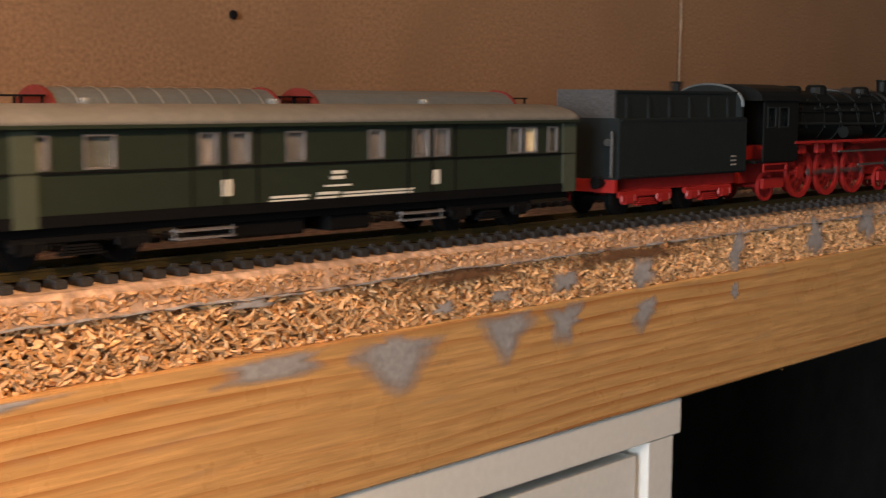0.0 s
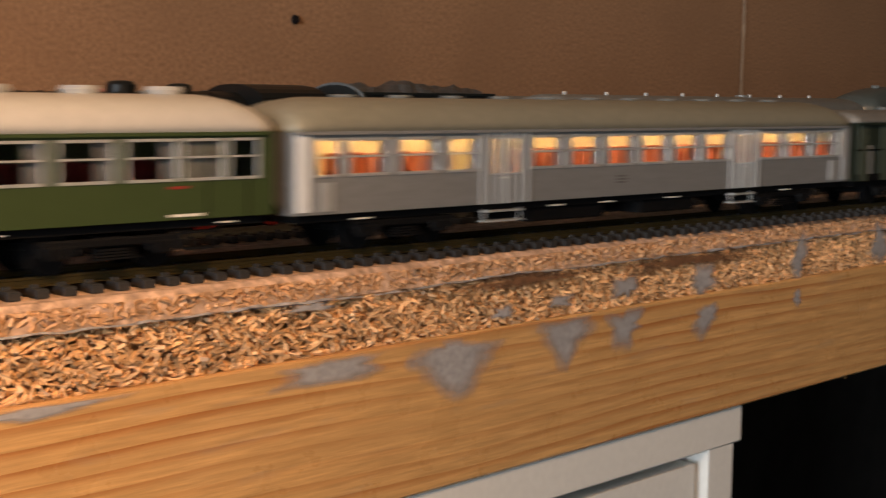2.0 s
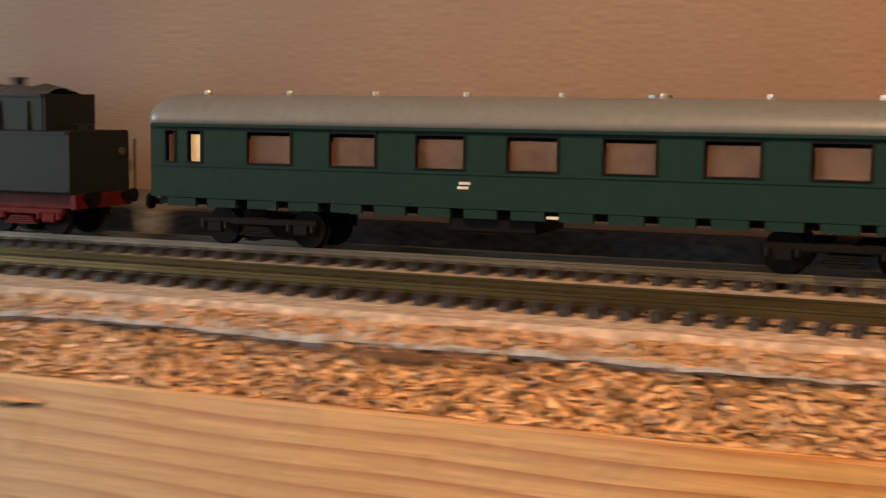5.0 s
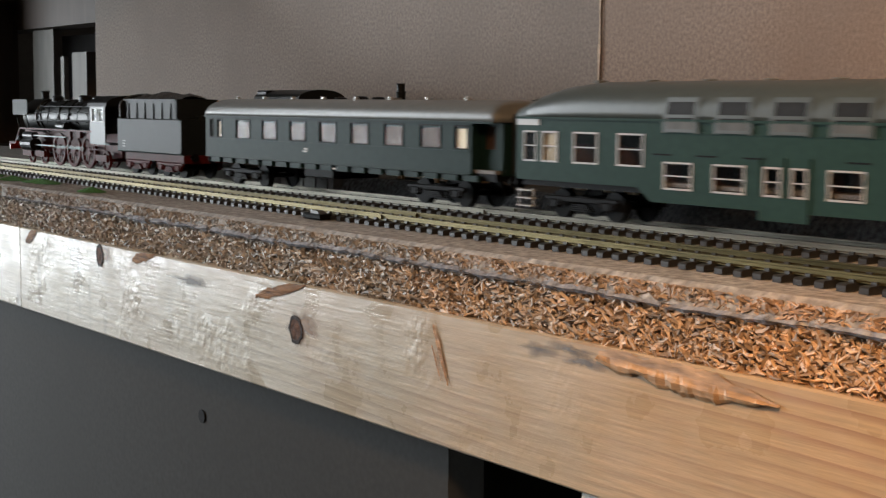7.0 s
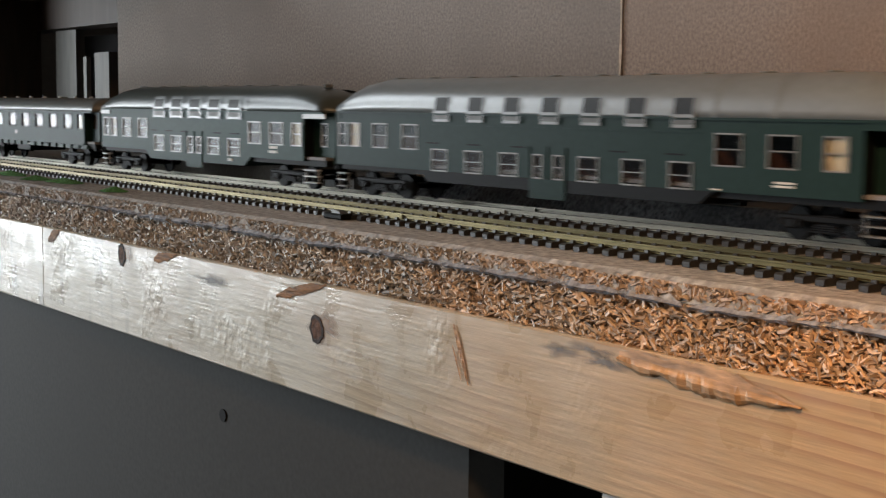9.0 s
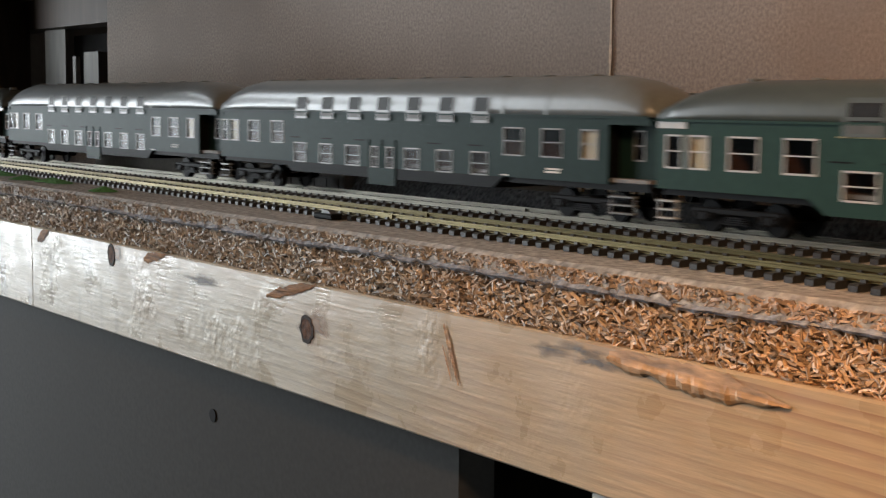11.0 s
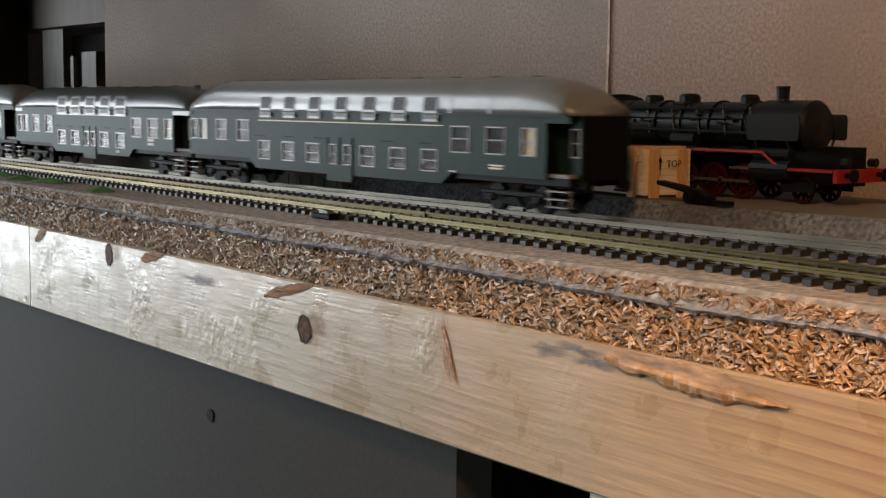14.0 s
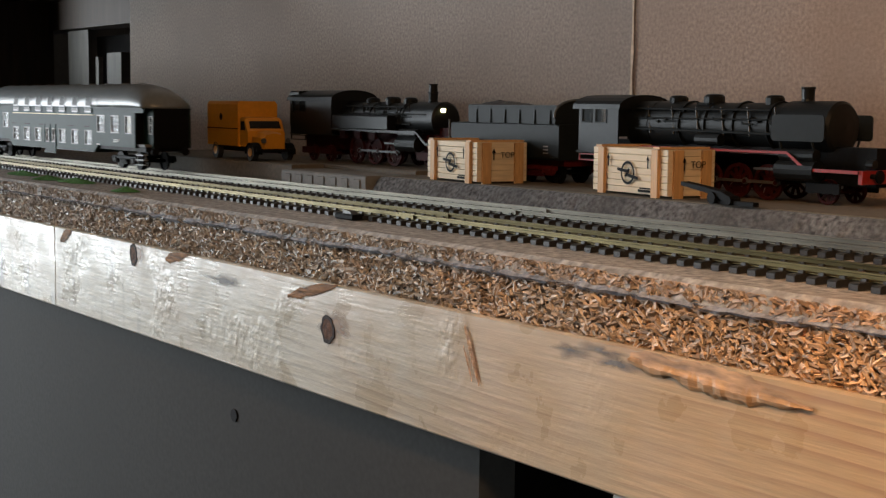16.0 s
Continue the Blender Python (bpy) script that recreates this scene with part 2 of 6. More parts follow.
def gloss_patches(m, lo, hi, scale):
    """Planed wood, shiny and dull by turns."""
    nt = m.node_tree
    n, l = nt.nodes, nt.links
    tc, no, r = n.new("ShaderNodeTexCoord"), n.new("ShaderNodeTexNoise"), n.new("ShaderNodeMapRange")
    no.inputs["Scale"].default_value, no.inputs["Detail"].default_value = scale, 6
    r.inputs[1].default_value, r.inputs[2].default_value, r.inputs[3].default_value, r.inputs[4].default_value = 0.35, 0.65, lo, hi
    l.new(tc.outputs["Object"], no.inputs[0])
    l.new(no.outputs[0], r.inputs[0])
    l.new(r.outputs[0], n["Principled BSDF"].inputs["Roughness"])


def planed(m):
    """Rough-sawn wood in the paled window end: upright scratches, dark streaks, small chatter marks."""
    nt = m.node_tree
    n, l = nt.nodes, nt.links
    b = n["Principled BSDF"]
    was = b.inputs["Base Color"].links[0].from_socket
    tc = n.new("ShaderNodeTexCoord")

    def field(scale, stretch, detail, lo, hi, to0=0.0, to1=1.0):
        mp, no, r = n.new("ShaderNodeMapping"), n.new("ShaderNodeTexNoise"), n.new("ShaderNodeMapRange")
        mp.inputs["Scale"].default_value = stretch
        no.inputs["Scale"].default_value, no.inputs["Detail"].default_value = scale, detail
        for i, v in ((1, lo), (2, hi), (3, to0), (4, to1)):
            r.inputs[i].default_value = v
        l.new(tc.outputs["Object"], mp.inputs[0])
        l.new(mp.outputs[0], no.inputs[0])
        l.new(no.outputs[0], r.inputs[0])
        return r.outputs[0]

    def calc(op, a, c):
        q = n.new("ShaderNodeMath")
        q.operation = op
        for i, v in enumerate((a, c)):
            if isinstance(v, float):
                q.inputs[i].default_value = v
            else:
                l.new(v, q.inputs[i])
        return q.outputs[0]
    sep, zone, far = n.new("ShaderNodeSeparateXYZ"), n.new("ShaderNodeMapRange"), n.new("ShaderNodeMapRange")
    l.new(tc.outputs["Object"], sep.inputs[0])
    for q, a, c in ((zone, -0.22, -0.48), (far, -0.50, -0.68)):
        q.inputs[1].default_value, q.inputs[2].default_value = a, c
        l.new(sep.outputs[0], q.inputs[0])
    streak = calc("MULTIPLY", calc("MULTIPLY", field(70.0, (1.0, 1.0, 0.22), 4, 0.56, 0.70), far.outputs[0]), 0.62)
    brown = calc("MULTIPLY", calc("MULTIPLY", field(16.0, (0.6, 1.0, 1.6), 5, 0.50, 0.72), zone.outputs[0]), 0.55)
    scratch = calc("MULTIPLY", field(60.0, (0.45, 1.0, 3.2), 5, 0.60, 0.72), 0.30)
    out = was
    for fac, colour in ((brown, (0.40, 0.255, 0.14)), (streak, (0.13, 0.12, 0.115)), (scratch, (0.30, 0.235, 0.17))):
        mx = n.new("ShaderNodeMix")
        mx.data_type = "RGBA"
        mx.inputs["B"].default_value = (*colour, 1)
        l.new(fac, mx.inputs["Factor"])
        l.new(out, mx.inputs["A"])
        out = mx.outputs["Result"]
    l.new(out, b.inputs["Base Color"])
    chatter = calc("MULTIPLY", calc("MULTIPLY", field(330.0, (0.8, 1.0, 0.55), 3, 0.35, 0.65), field(26.0, (1.0, 1.0, 1.0), 3, 0.54, 0.66)), zone.outputs[0])
    height = calc("ADD", calc("MULTIPLY", chatter, 0.8), calc("MULTIPLY", field(70.0, (0.35, 1.0, 1.0), 5, 0.3, 0.7), 0.40))
    bp = n.new("ShaderNodeBump")
    bp.inputs["Strength"].default_value, bp.inputs["Distance"].default_value = 0.6, 0.0008
    l.new(height, bp.inputs["Height"])
    if b.inputs["Normal"].links:
        l.new(b.inputs["Normal"].links[0].from_socket, bp.inputs["Normal"])
    l.new(bp.outputs[0], b.inputs["Normal"])


gloss_patches(M["pine"], 0.20, 0.52, 45.0)
# pale window end: glare and cool light put into wood already somewhat weathered
window_cast(M["pine"], (0.53, 0.505, 0.415), 0.00, -0.46, 0.84, 0.335, 0.38)
planed(M["pine"])
# the back wall greys to the left: cool window light painted into its colour
window_cast(M["hardboard"], (0.28, 0.225, 0.19), 0.10, -0.45, 0.80, 0.17)
window_cast(M["chip"], (0.14, 0.13, 0.118), -0.12, -0.40, 0.9, 0.17)
window_cast(M["flake"], (0.37, 0.355, 0.325), -0.10, -0.45, 0.85, 0.30)
window_cast(M["flake_fine"], (0.40, 0.38, 0.35), -0.12, -0.40, 0.90, 0.29)
window_cast(M["top"], (0.37, 0.36, 0.345), 0.06, -0.25, 0.95, 0.33)
ragged(M["filler"], 0.52, 1.10, 0.90, 62.0)
M["stain"] = mat("faint_grey_stain", (0.22, 0.21, 0.21), 0.6, vary=0.3, scale=500)
ragged(M["stain"], 0.62, 1.35, 0.75, 110.0)
M["torn"] = mat("torn_orange_wood", (0.56, 0.34, 0.18), 0.55, vary=0.50, scale=260, stretch=(0.4, 2, 2), bump=0.8)
M["notch"] = mat("dark_orange_notch", (0.30, 0.135, 0.040), 0.7, vary=0.7, scale=300, stretch=(0.4, 2, 2), bump=1.0, spec=0.25)
M["knotring"] = mat("knot_ring", (0.040, 0.022, 0.014), 0.7, vary=0.5, scale=500, bump=0.8, spec=0.2)
M["knothalo"] = mat("resin_stain", (0.30, 0.155, 0.055), 0.45, vary=0.4, scale=220, stretch=(0.5, 1, 2))
ragged(M["knothalo"], 0.62, 1.25, 0.85, 120.0)
M["glue"] = mat("old_glue", (0.36, 0.365, 0.40), 0.6, vary=0.5, scale=500, bump=1.0)
ragged(M["glue"], 0.36, 0.50, 0.95, 110.0, False)
ragged(M["scar"], 0.56, 0.72, 1.0, 120.0)

# ---- mesh helpers ----
def part(name, bm, material, parent=None, label="", smooth=False, at=None):
    me = bpy.data.meshes.new(name)
    bm.to_mesh(me)
    bm.free()
    me.materials.append(M[material])
    if smooth:
        for p in me.polygons:
            p.use_smooth = True
    ob = new(name, me)
    if parent is not None:
        ob.parent = parent
    if at:
        ob.location = at
    if label:
        ob["label"] = label
    return ob


def shared(name, me, parent, at):
    ob = new(name, me)
    ob.parent = parent
    ob.location = at
    return ob


def holder(name, label, category, group="", kind=""):
    return tagged(new(name), label, category, group, kind)


def quad(bm, pts):
    return bm.faces.new([bm.verts.new(p) for p in pts])


def box(bm, x0, x1, y0, y1, z0, z1, ch=0.0):
    """A box; ch chamfers its four long edges along x."""
    if ch <= 0:
        v = [bm.verts.new((x, y, z)) for x in (x0, x1) for y in (y0, y1) for z in (z0, z1)]
        for f in ((0, 1, 3, 2), (4, 6, 7, 5), (0, 4, 5, 1), (2, 3, 7, 6), (0, 2, 6, 4), (1, 5, 7, 3)):
            bm.faces.new([v[i] for i in f])
    else:
        tube(bm, [(y0 + ch, z0), (y1 - ch, z0), (y1, z0 + ch), (y1, z1 - ch), (y1 - ch, z1), (y0 + ch, z1), (y0, z1 - ch), (y0, z0 + ch)], x0, x1)


def tube(bm, prof, x0, x1):
    """A closed (y, z) outline drawn out along x."""
    a = [bm.verts.new((x0, y, z)) for y, z in prof]
    b = [bm.verts.new((x1, y, z)) for y, z in prof]
    k = len(prof)
    for i in range(k):
        bm.faces.new((a[i], a[(i + 1) % k], b[(i + 1) % k], b[i]))
    bm.faces.new(a[::-1])
    bm.faces.new(b)


def loft(bm, rings, caps=True):
    vs = [[bm.verts.new(p) for p in r] for r in rings]
    k = len(rings[0])
    for a, b in zip(vs, vs[1:]):
        for i in range(k):
            bm.faces.new((a[i], a[(i + 1) % k], b[(i + 1) % k], b[i]))
    if caps:
        bm.faces.new(vs[0][::-1])
        bm.faces.new(vs[-1])


def rod(bm, p, q, r, seg=10, r2=None):
    p, q = Vector(p), Vector(q)
    d = (q - p).normalized()
    u = d.orthogonal().normalized()
    w = d.cross(u)
    r2 = r if r2 is None else r2
    rings = [[tuple(c + (u * math.cos(a) + w * math.sin(a)) * s) for a in (2 * math.pi * i / seg for i in range(seg))] for c, s in ((p, r), (q, r2))]
    loft(bm, rings)


def lathe_x(bm, sections, cy, cz, seg=20):
    """Rings round an axis along x: sections of (x, radius)."""
    loft(bm, [[(x, cy + r * math.cos(a), cz + r * math.sin(a)) for a in (2 * math.pi * i / seg for i in range(seg))] for x, r in sections])


def lathe_z(bm, sections, cx, cy, seg=14):
    loft(bm, [[(cx + r * math.cos(a), cy + r * math.sin(a), z) for a in (2 * math.pi * i / seg for i in range(seg))] for z, r in sections])


def wheel_y(bm, cx, cz, y0, y1, r, seg=20, flange=0.0):
    rings = [(y0, r * 0.55), (y0, r), (y1, r)]
    if flange:
        rings += [(y1, r + flange), (y1 + 0.0008, r + flange)]
    loft(bm, [[(cx + s * math.cos(a), y, cz + s * math.sin(a)) for a in (2 * math.pi * i / seg for i in range(seg))] for y, s in rings])


def pierced(bm, x0, x1, z0, z1, holes, yo, yi):
    """An upright sheet from yo (outside) to yi with oblong holes (x0, x1, z0, z1) right through it."""
    xs = sorted({x0, x1, *[h[0] for h in holes], *[h[1] for h in holes]})
    zs = sorted({z0, z1, *[h[2] for h in holes], *[h[3] for h in holes]})

    def solid(i, j):
        if not (0 <= i < len(xs) - 1 and 0 <= j < len(zs) - 1):
            return False
        cx, cz = (xs[i] + xs[i + 1]) / 2, (zs[j] + zs[j + 1]) / 2
        return not any(h[0] < cx < h[1] and h[2] < cz < h[3] for h in holes)
    for i in range(len(xs) - 1):
        for j in range(len(zs) - 1):
            if not solid(i, j):
                continue
            a, b, c, d = xs[i], xs[i + 1], zs[j], zs[j + 1]
            quad(bm, [(a, yo, c), (b, yo, c), (b, yo, d), (a, yo, d)])
            quad(bm, [(a, yi, d), (b, yi, d), (b, yi, c), (a, yi, c)])
            for di, dj, e in ((-1, 0, ((a, c), (a, d))), (1, 0, ((b, d), (b, c))), (0, -1, ((b, c), (a, c))), (0, 1, ((a, d), (b, d)))):
                if not solid(i + di, j + dj):
                    (p, q), (r, s) = e
                    quad(bm, [(p, yo, q), (r, yo, s), (r, yi, s), (p, yi, q)])


def ring_frame(bm, x0, x1, z0, z1, w, y0, y1):
    box(bm, x0, x1, y0, y1, z0, z0 + w)
    box(bm, x0, x1, y0, y1, z1 - w, z1)
    box(bm, x0, x0 + w, y0, y1, z0 + w, z1 - w)
    box(bm, x1 - w, x1, y0, y1, z0 + w, z1 - w)


def blob_patch(bm, cx, cz, rx, rz, y, seed, drip=0.0, n=26):
    """A smear with a ragged outline on an upright face, thick in the middle and fading to the rim."""
    fade = bm.verts.layers.float.new("fade")
    mid = bm.verts.new((cx, y, cz))
    mid[fade] = 1.0
    rim = []
    for i in range(n):
        a = 2 * math.pi * i / n
        k = 0.85 + 0.75 * noise.noise((math.cos(a) * 1.6 + seed * 7.3, math.sin(a) * 1.6, seed * 3.1)) + random.uniform(0, 0.2)
        dz = -drip * max(0, -math.sin(a)) ** 3
        v = bm.verts.new((cx + rx * k * math.cos(a), y, min(cz + rz * k * math.sin(a) + dz, CHIP - 0.0004 if y < -0.0012 else 0.0)))
        v[fade] = 0.0
        rim.append(v)
    for i in range(n):
        bm.faces.new((mid, rim[(i + 1) % n], rim[i]))


# ---- the board and its timber rail ----
X0, X1 = -2.3, 1.7
TOP, SEAM, CHIP, BEAM = 0.0, -0.0066, -0.0216, -0.0664
WALL = 0.225


def board():
    b = holder("chipboard_shelf", "long raw chipboard shelf with a crumbling broken front edge", "shelf", kind="structure")
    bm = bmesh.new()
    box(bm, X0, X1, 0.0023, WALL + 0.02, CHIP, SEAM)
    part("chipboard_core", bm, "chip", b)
    bm = bmesh.new()
    xs = np.arange(X0, X1 + 0.001, 0.004)
    a = [bm.verts.new((x, 0.0035 + 0.0016 * noise.noise((x * 40, 1, 0)) + 0.0009 * noise.noise((x * 160, 2, 0)), TOP)) for x in xs]
    e = [bm.verts.new((x, 0.0012 + 0.0012 * noise.noise((x * 60, 3, 0)) + 0.0007 * noise.noise((x * 190, 5, 0)), TOP - 0.0016)) for x in xs]
    c = [bm.verts.new((x, 0.0006 + 0.0005 * noise.noise((x * 120, 4, 0)), SEAM)) for x in xs]
    d = [bm.verts.new((x, WALL + 0.02, TOP)) for x in xs]
    for i in range(len(xs) - 1):
        for p, q in ((a, d), (e, a), (c, e)):
            bm.faces.new((p[i], p[i + 1], q[i + 1], q[i]))
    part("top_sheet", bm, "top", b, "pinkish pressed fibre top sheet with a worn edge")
    # loose flakes showing all along the broken edge
    rng = np.random.default_rng(3)

    def flakes(name, material, n, z0, z1, ln, th, lift):
        V, F = [], []
        for k in range(n):
            x, z = rng.uniform(-1.35, 1.25), rng.uniform(z0, z1)
            L, H, D = rng.uniform(*ln), rng.uniform(*th), rng.uniform(0.0004, 0.0011)
            r = Euler((rng.normal(0, 0.5), rng.normal(0.05, 0.60), rng.normal(0, 0.35))).to_matrix()
            o = len(V)
            t, bend, deep = rng.uniform(0.25, 0.9), rng.normal(0, 0.16) * L, rng.uniform(-0.0006, 0.0007)
            for sx, k, by in ((-1, rng.uniform(0.3, 1.0), bend), (0, 1.0, -bend), (1, t, bend)):
                for sy, sz in ((-1, -1), (-1, 1), (1, 1), (1, -1)):
                    p = r @ Vector((sx * L / 2, sy * D / 2, sz * k * H / 2 + by * 0.5))
                    V.append((x + p.x, lift + deep + p.y, min(max(z + p.z, z0 - 0.0002), z1 + 0.0002)))
            F += [[o + i for i in f] for f in ((3, 2, 1, 0), (8, 9, 10, 11), *[(q + i, q + (i + 1) % 4, q + 4 + (i + 1) % 4, q + 4 + i) for q in (0, 4) for i in range(4)])]
        me = bpy.data.meshes.new(name)
        me.from_pydata(V, [], F)
        me.materials.append(M[material])
        tagged(new(name, me), "loose brown wood flakes of the broken board edge", "wood flakes", kind="stuff")
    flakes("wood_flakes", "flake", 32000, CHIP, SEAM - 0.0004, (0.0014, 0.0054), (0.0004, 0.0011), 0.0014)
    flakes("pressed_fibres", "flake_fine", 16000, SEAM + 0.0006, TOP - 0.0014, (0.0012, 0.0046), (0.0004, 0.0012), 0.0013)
    bm = bmesh.new()
    xs = np.arange(-1.3, 1.2, 0.0025)
    rows = []
    for x in xs:
        w = 0.0009 + 0.0012 * max(0.0, noise.noise((x * 25, 9, 0))) + 0.0011 * noise.noise((x * 210, 3, 0))
        out = 0.0003 + 0.0008 * noise.noise((x * 330, 7, 2))
        if x > -0.05:
            w, out = w * 0.32, out * 0.3
        elif x < -0.66:
            w *= 0.45
        zc = SEAM + 0.0008 * noise.noise((x * 18, 6, 0)) + 0.0006 * noise.noise((x * 130, 8, 0))
        rows.append([(x, 0.0002, zc - w), (x, -0.0009 - out, zc), (x, 0.0002, zc + w)])
    vs = [[bm.verts.new(p) for p in r] for r in rows]
    for p, q in zip(vs, vs[1:]):
        bm.faces.new((p[0], q[0], q[1], p[1]))
        bm.faces.new((p[1], q[1], q[2], p[2]))
    part("grey_glue_line", bm, "glue", b, "dark grey line of old glue along the joint")
    return b


def beam():
    b = holder("timber_rail", "pine rail with knots, gouges and grey filler smears under the board", "timber rail", kind="structure")
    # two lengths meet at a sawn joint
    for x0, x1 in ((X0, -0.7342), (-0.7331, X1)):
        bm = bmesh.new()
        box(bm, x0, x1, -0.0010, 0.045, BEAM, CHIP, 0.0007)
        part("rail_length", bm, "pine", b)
    y = -0.0014
    k = 0
    for cx, cz, rx, rz, drip in SMEARS:
        bm = bmesh.new()
        k += 1
        blob_patch(bm, cx, cz, rx * 1.2, rz * 1.15, y, k, drip)
        part("filler_smear", bm, "filler" if cx > 0 else "stain", b, "grey filler smear" if cx > 0 else "faint grey stain")
    for cx, cz, rx, rz in KNOTS:
        bm = bmesh.new()
        k += 1
        rings = []
        for q, dy in ((1.0, 0.0002), (0.97, -0.0001), (0.74, -0.0001), (0.66, 0.0001)):
            rings.append([(cx + rx * q * w * math.cos(a), y + dy, cz + rz * q * w * math.sin(a)) for a, w in ((2 * math.pi * i / 30, 1 + 0.22 * noise.noise((i * 0.45, k, 0.3))) for i in range(30))])
        loft(bm, rings, caps=False)
        halo = bmesh.new()
        blob_patch(halo, cx + rx * 1.1, cz + rz * 0.25, rx * 2.6, rz * 1.35, y + 0.00015, k + 40)
        part("resin_stain", halo, "knothalo", b, "yellow-brown resin stain beside a knot")
        kn = part("knot", bm, "knotring", b, "dark brown knot with a darker rim")
        bm = bmesh.new()
        bm.faces.new([bm.verts.new((x, y - 0.00005, z)) for x, _, z in rings[2]])
        part("knot_heart", bm, "knot", kn)
    # torn ridge: a hollow above, a ragged splintered lip below
    for x0, x1, za, zb, h, lip, ma, la in GOUGES:
        bm = bmesh.new()
        m = 44
        rows = []
        for i in range(m + 1):
            u = i / m
            x, zc = x0 + (x1 - x0) * u, za + (zb - za) * u
            w = h * max(0.06, math.sin(math.pi * min(1, u * 0.92 + 0.08)) ** 0.7) * (1 + 0.45 * noise.noise((u * 9, x0 * 30, 1)) + 0.25 * noise.noise((u * 27, x0 * 50, 3)))
            o = lip * (0.6 + 0.5 * noise.noise((u * 16, x0 * 11, 4)))
            up = min(CHIP - 0.0002, zc + w)
            rows.append([(x, y, up), (x, y - 0.0001, zc + w * 0.25), (x, y - o, zc - w * 0.25 + 0.0004 * noise.noise((u * 40, 2, x0))), (x, y - o * 0.7, zc - w * 0.7), (x, y, zc - w + 0.0004 * noise.noise((u * 60, 5, x0)))])
        vs = [[bm.verts.new(p) for p in r] for r in rows]
        for p, q in zip(vs, vs[1:]):
            for i in range(4):
                bm.faces.new((p[i], p[i + 1], q[i + 1], q[i]))
        part("gouge", bm, ma, b, la)
    return b


def stroke(name, pts, w, parent):
    """A hand-drawn marker line on the front face: (x, z) points."""
    bm = bmesh.new()
    path = []
    for (xa, za), (xb, zb) in zip(pts, pts[1:]):
        m = max(2, int(math.hypot(xb - xa, zb - za) / 0.0015))
        path += [(xa + (xb - xa) * i / m, za + (zb - za) * i / m) for i in range(m)]
    path.append(pts[-1])
    vs = []
    for i, (x, z) in enumerate(path):
        ww = w * (0.8 + 0.5 * noise.noise((i * 0.7, pts[0][0] * 50, 2)))
        yy = -0.0016 if z < CHIP - 0.0005 else -0.0011
        vs.append((bm.verts.new((x - ww, yy, z)), bm.verts.new((x + ww, yy, z))))
    for a, c in zip(vs, vs[1:]):
        bm.faces.new((a[0], a[1], c[1], c[0]))
    return part(name, bm, "ink", parent, "black marker stroke")

SMEARS = ((0.2835, -0.0272, 0.0165, 0.0058, 0.0085), (0.2360, -0.0255, 0.0200, 0.0030, 0.001), (0.3330, -0.0262, 0.0115, 0.0044, 0.008),
          (0.3640, -0.0280, 0.0100, 0.0046, 0.006), (0.4120, -0.0295, 0.0080, 0.0045, 0.002), (0.4750, -0.0290, 0.003, 0.003, 0.0),
          (0.1500, -0.0232, 0.020, 0.0014, 0.0), (-0.2860, -0.0272, 0.0080, 0.0028, 0.0), (-0.3060, -0.0262, 0.010, 0.002, 0.002),
          (-0.5300, -0.0300, 0.022, 0.0022, 0.0), (-0.2920, -0.0245, 0.012, 0.0022, 0.0))
KNOTS = ((-0.4455, -0.0393, 0.0050, 0.0056), (-0.6270, -0.0275, 0.0042, 0.0055), (0.745, -0.036, 0.006, 0.003))
GOUGES = ((-0.2800, -0.2150, -0.0246, -0.0276, 0.0042, 0.0022, "torn", "torn orange gouge with a splintered lip"),
          (-0.4760, -0.4380, -0.0300, -0.0212, 0.0022, 0.0001, "notch", "dark orange notch"),
          (-0.5900, -0.5660, -0.0262, -0.0214, 0.0024, 0.0001, "notch", "dark orange notch"),
          (-0.7240, -0.7080, -0.0285, -0.0218, 0.0030, 0.0001, "notch", "dark orange notch"),
          (-0.3585, -0.3500, -0.0262, -0.0450, 0.0026, 0.0004, "torn", "narrow orange chisel cut"),
          (-0.3590, -0.3540, -0.0330, -0.0440, 0.0010, 0.0003, "torn", "fine pale scratch beside the cut"))

board()
RAIL = beam()
stroke("marker_line", [(0.1144, -0.0030), (0.1146, -0.0120), (0.1142, -0.0216), (0.1144, -0.0410), (0.1140, -0.060)], 0.0011, RAIL)
stroke("marker_tick", [(0.1245, -0.0340), (0.1282, -0.0318), (0.1272, -0.0274), (0.1268, -0.0330), (0.1238, -0.0430), (0.122, -0.052)], 0.0009, RAIL)


def slab(name, x0, x1, y0, y1, z0, z1, material, label, category, parent=None):
    bm = bmesh.new()
    box(bm, x0, x1, y0, y1, z0, z1)
    ob = part(name, bm, material, parent)
    if parent is None:
        tagged(ob, label, category, kind="structure")
    return ob


# hardboard back wall in sheets with pale open joints
JOINTS = (-0.516, 0.1748, 0.786)
EDGES = (-1.15, *JOINTS, 1.9)
for i in range(4):
    slab("wall_back_%d" % (i + 1), EDGES[i] + 0.0012, EDGES[i + 1] - 0.0012, WALL, WALL + 0.006, -0.02, 0.42, "hardboard2" if i == 0 else "hardboard",
         "brown hardboard sheet forming the back wall", "wall")
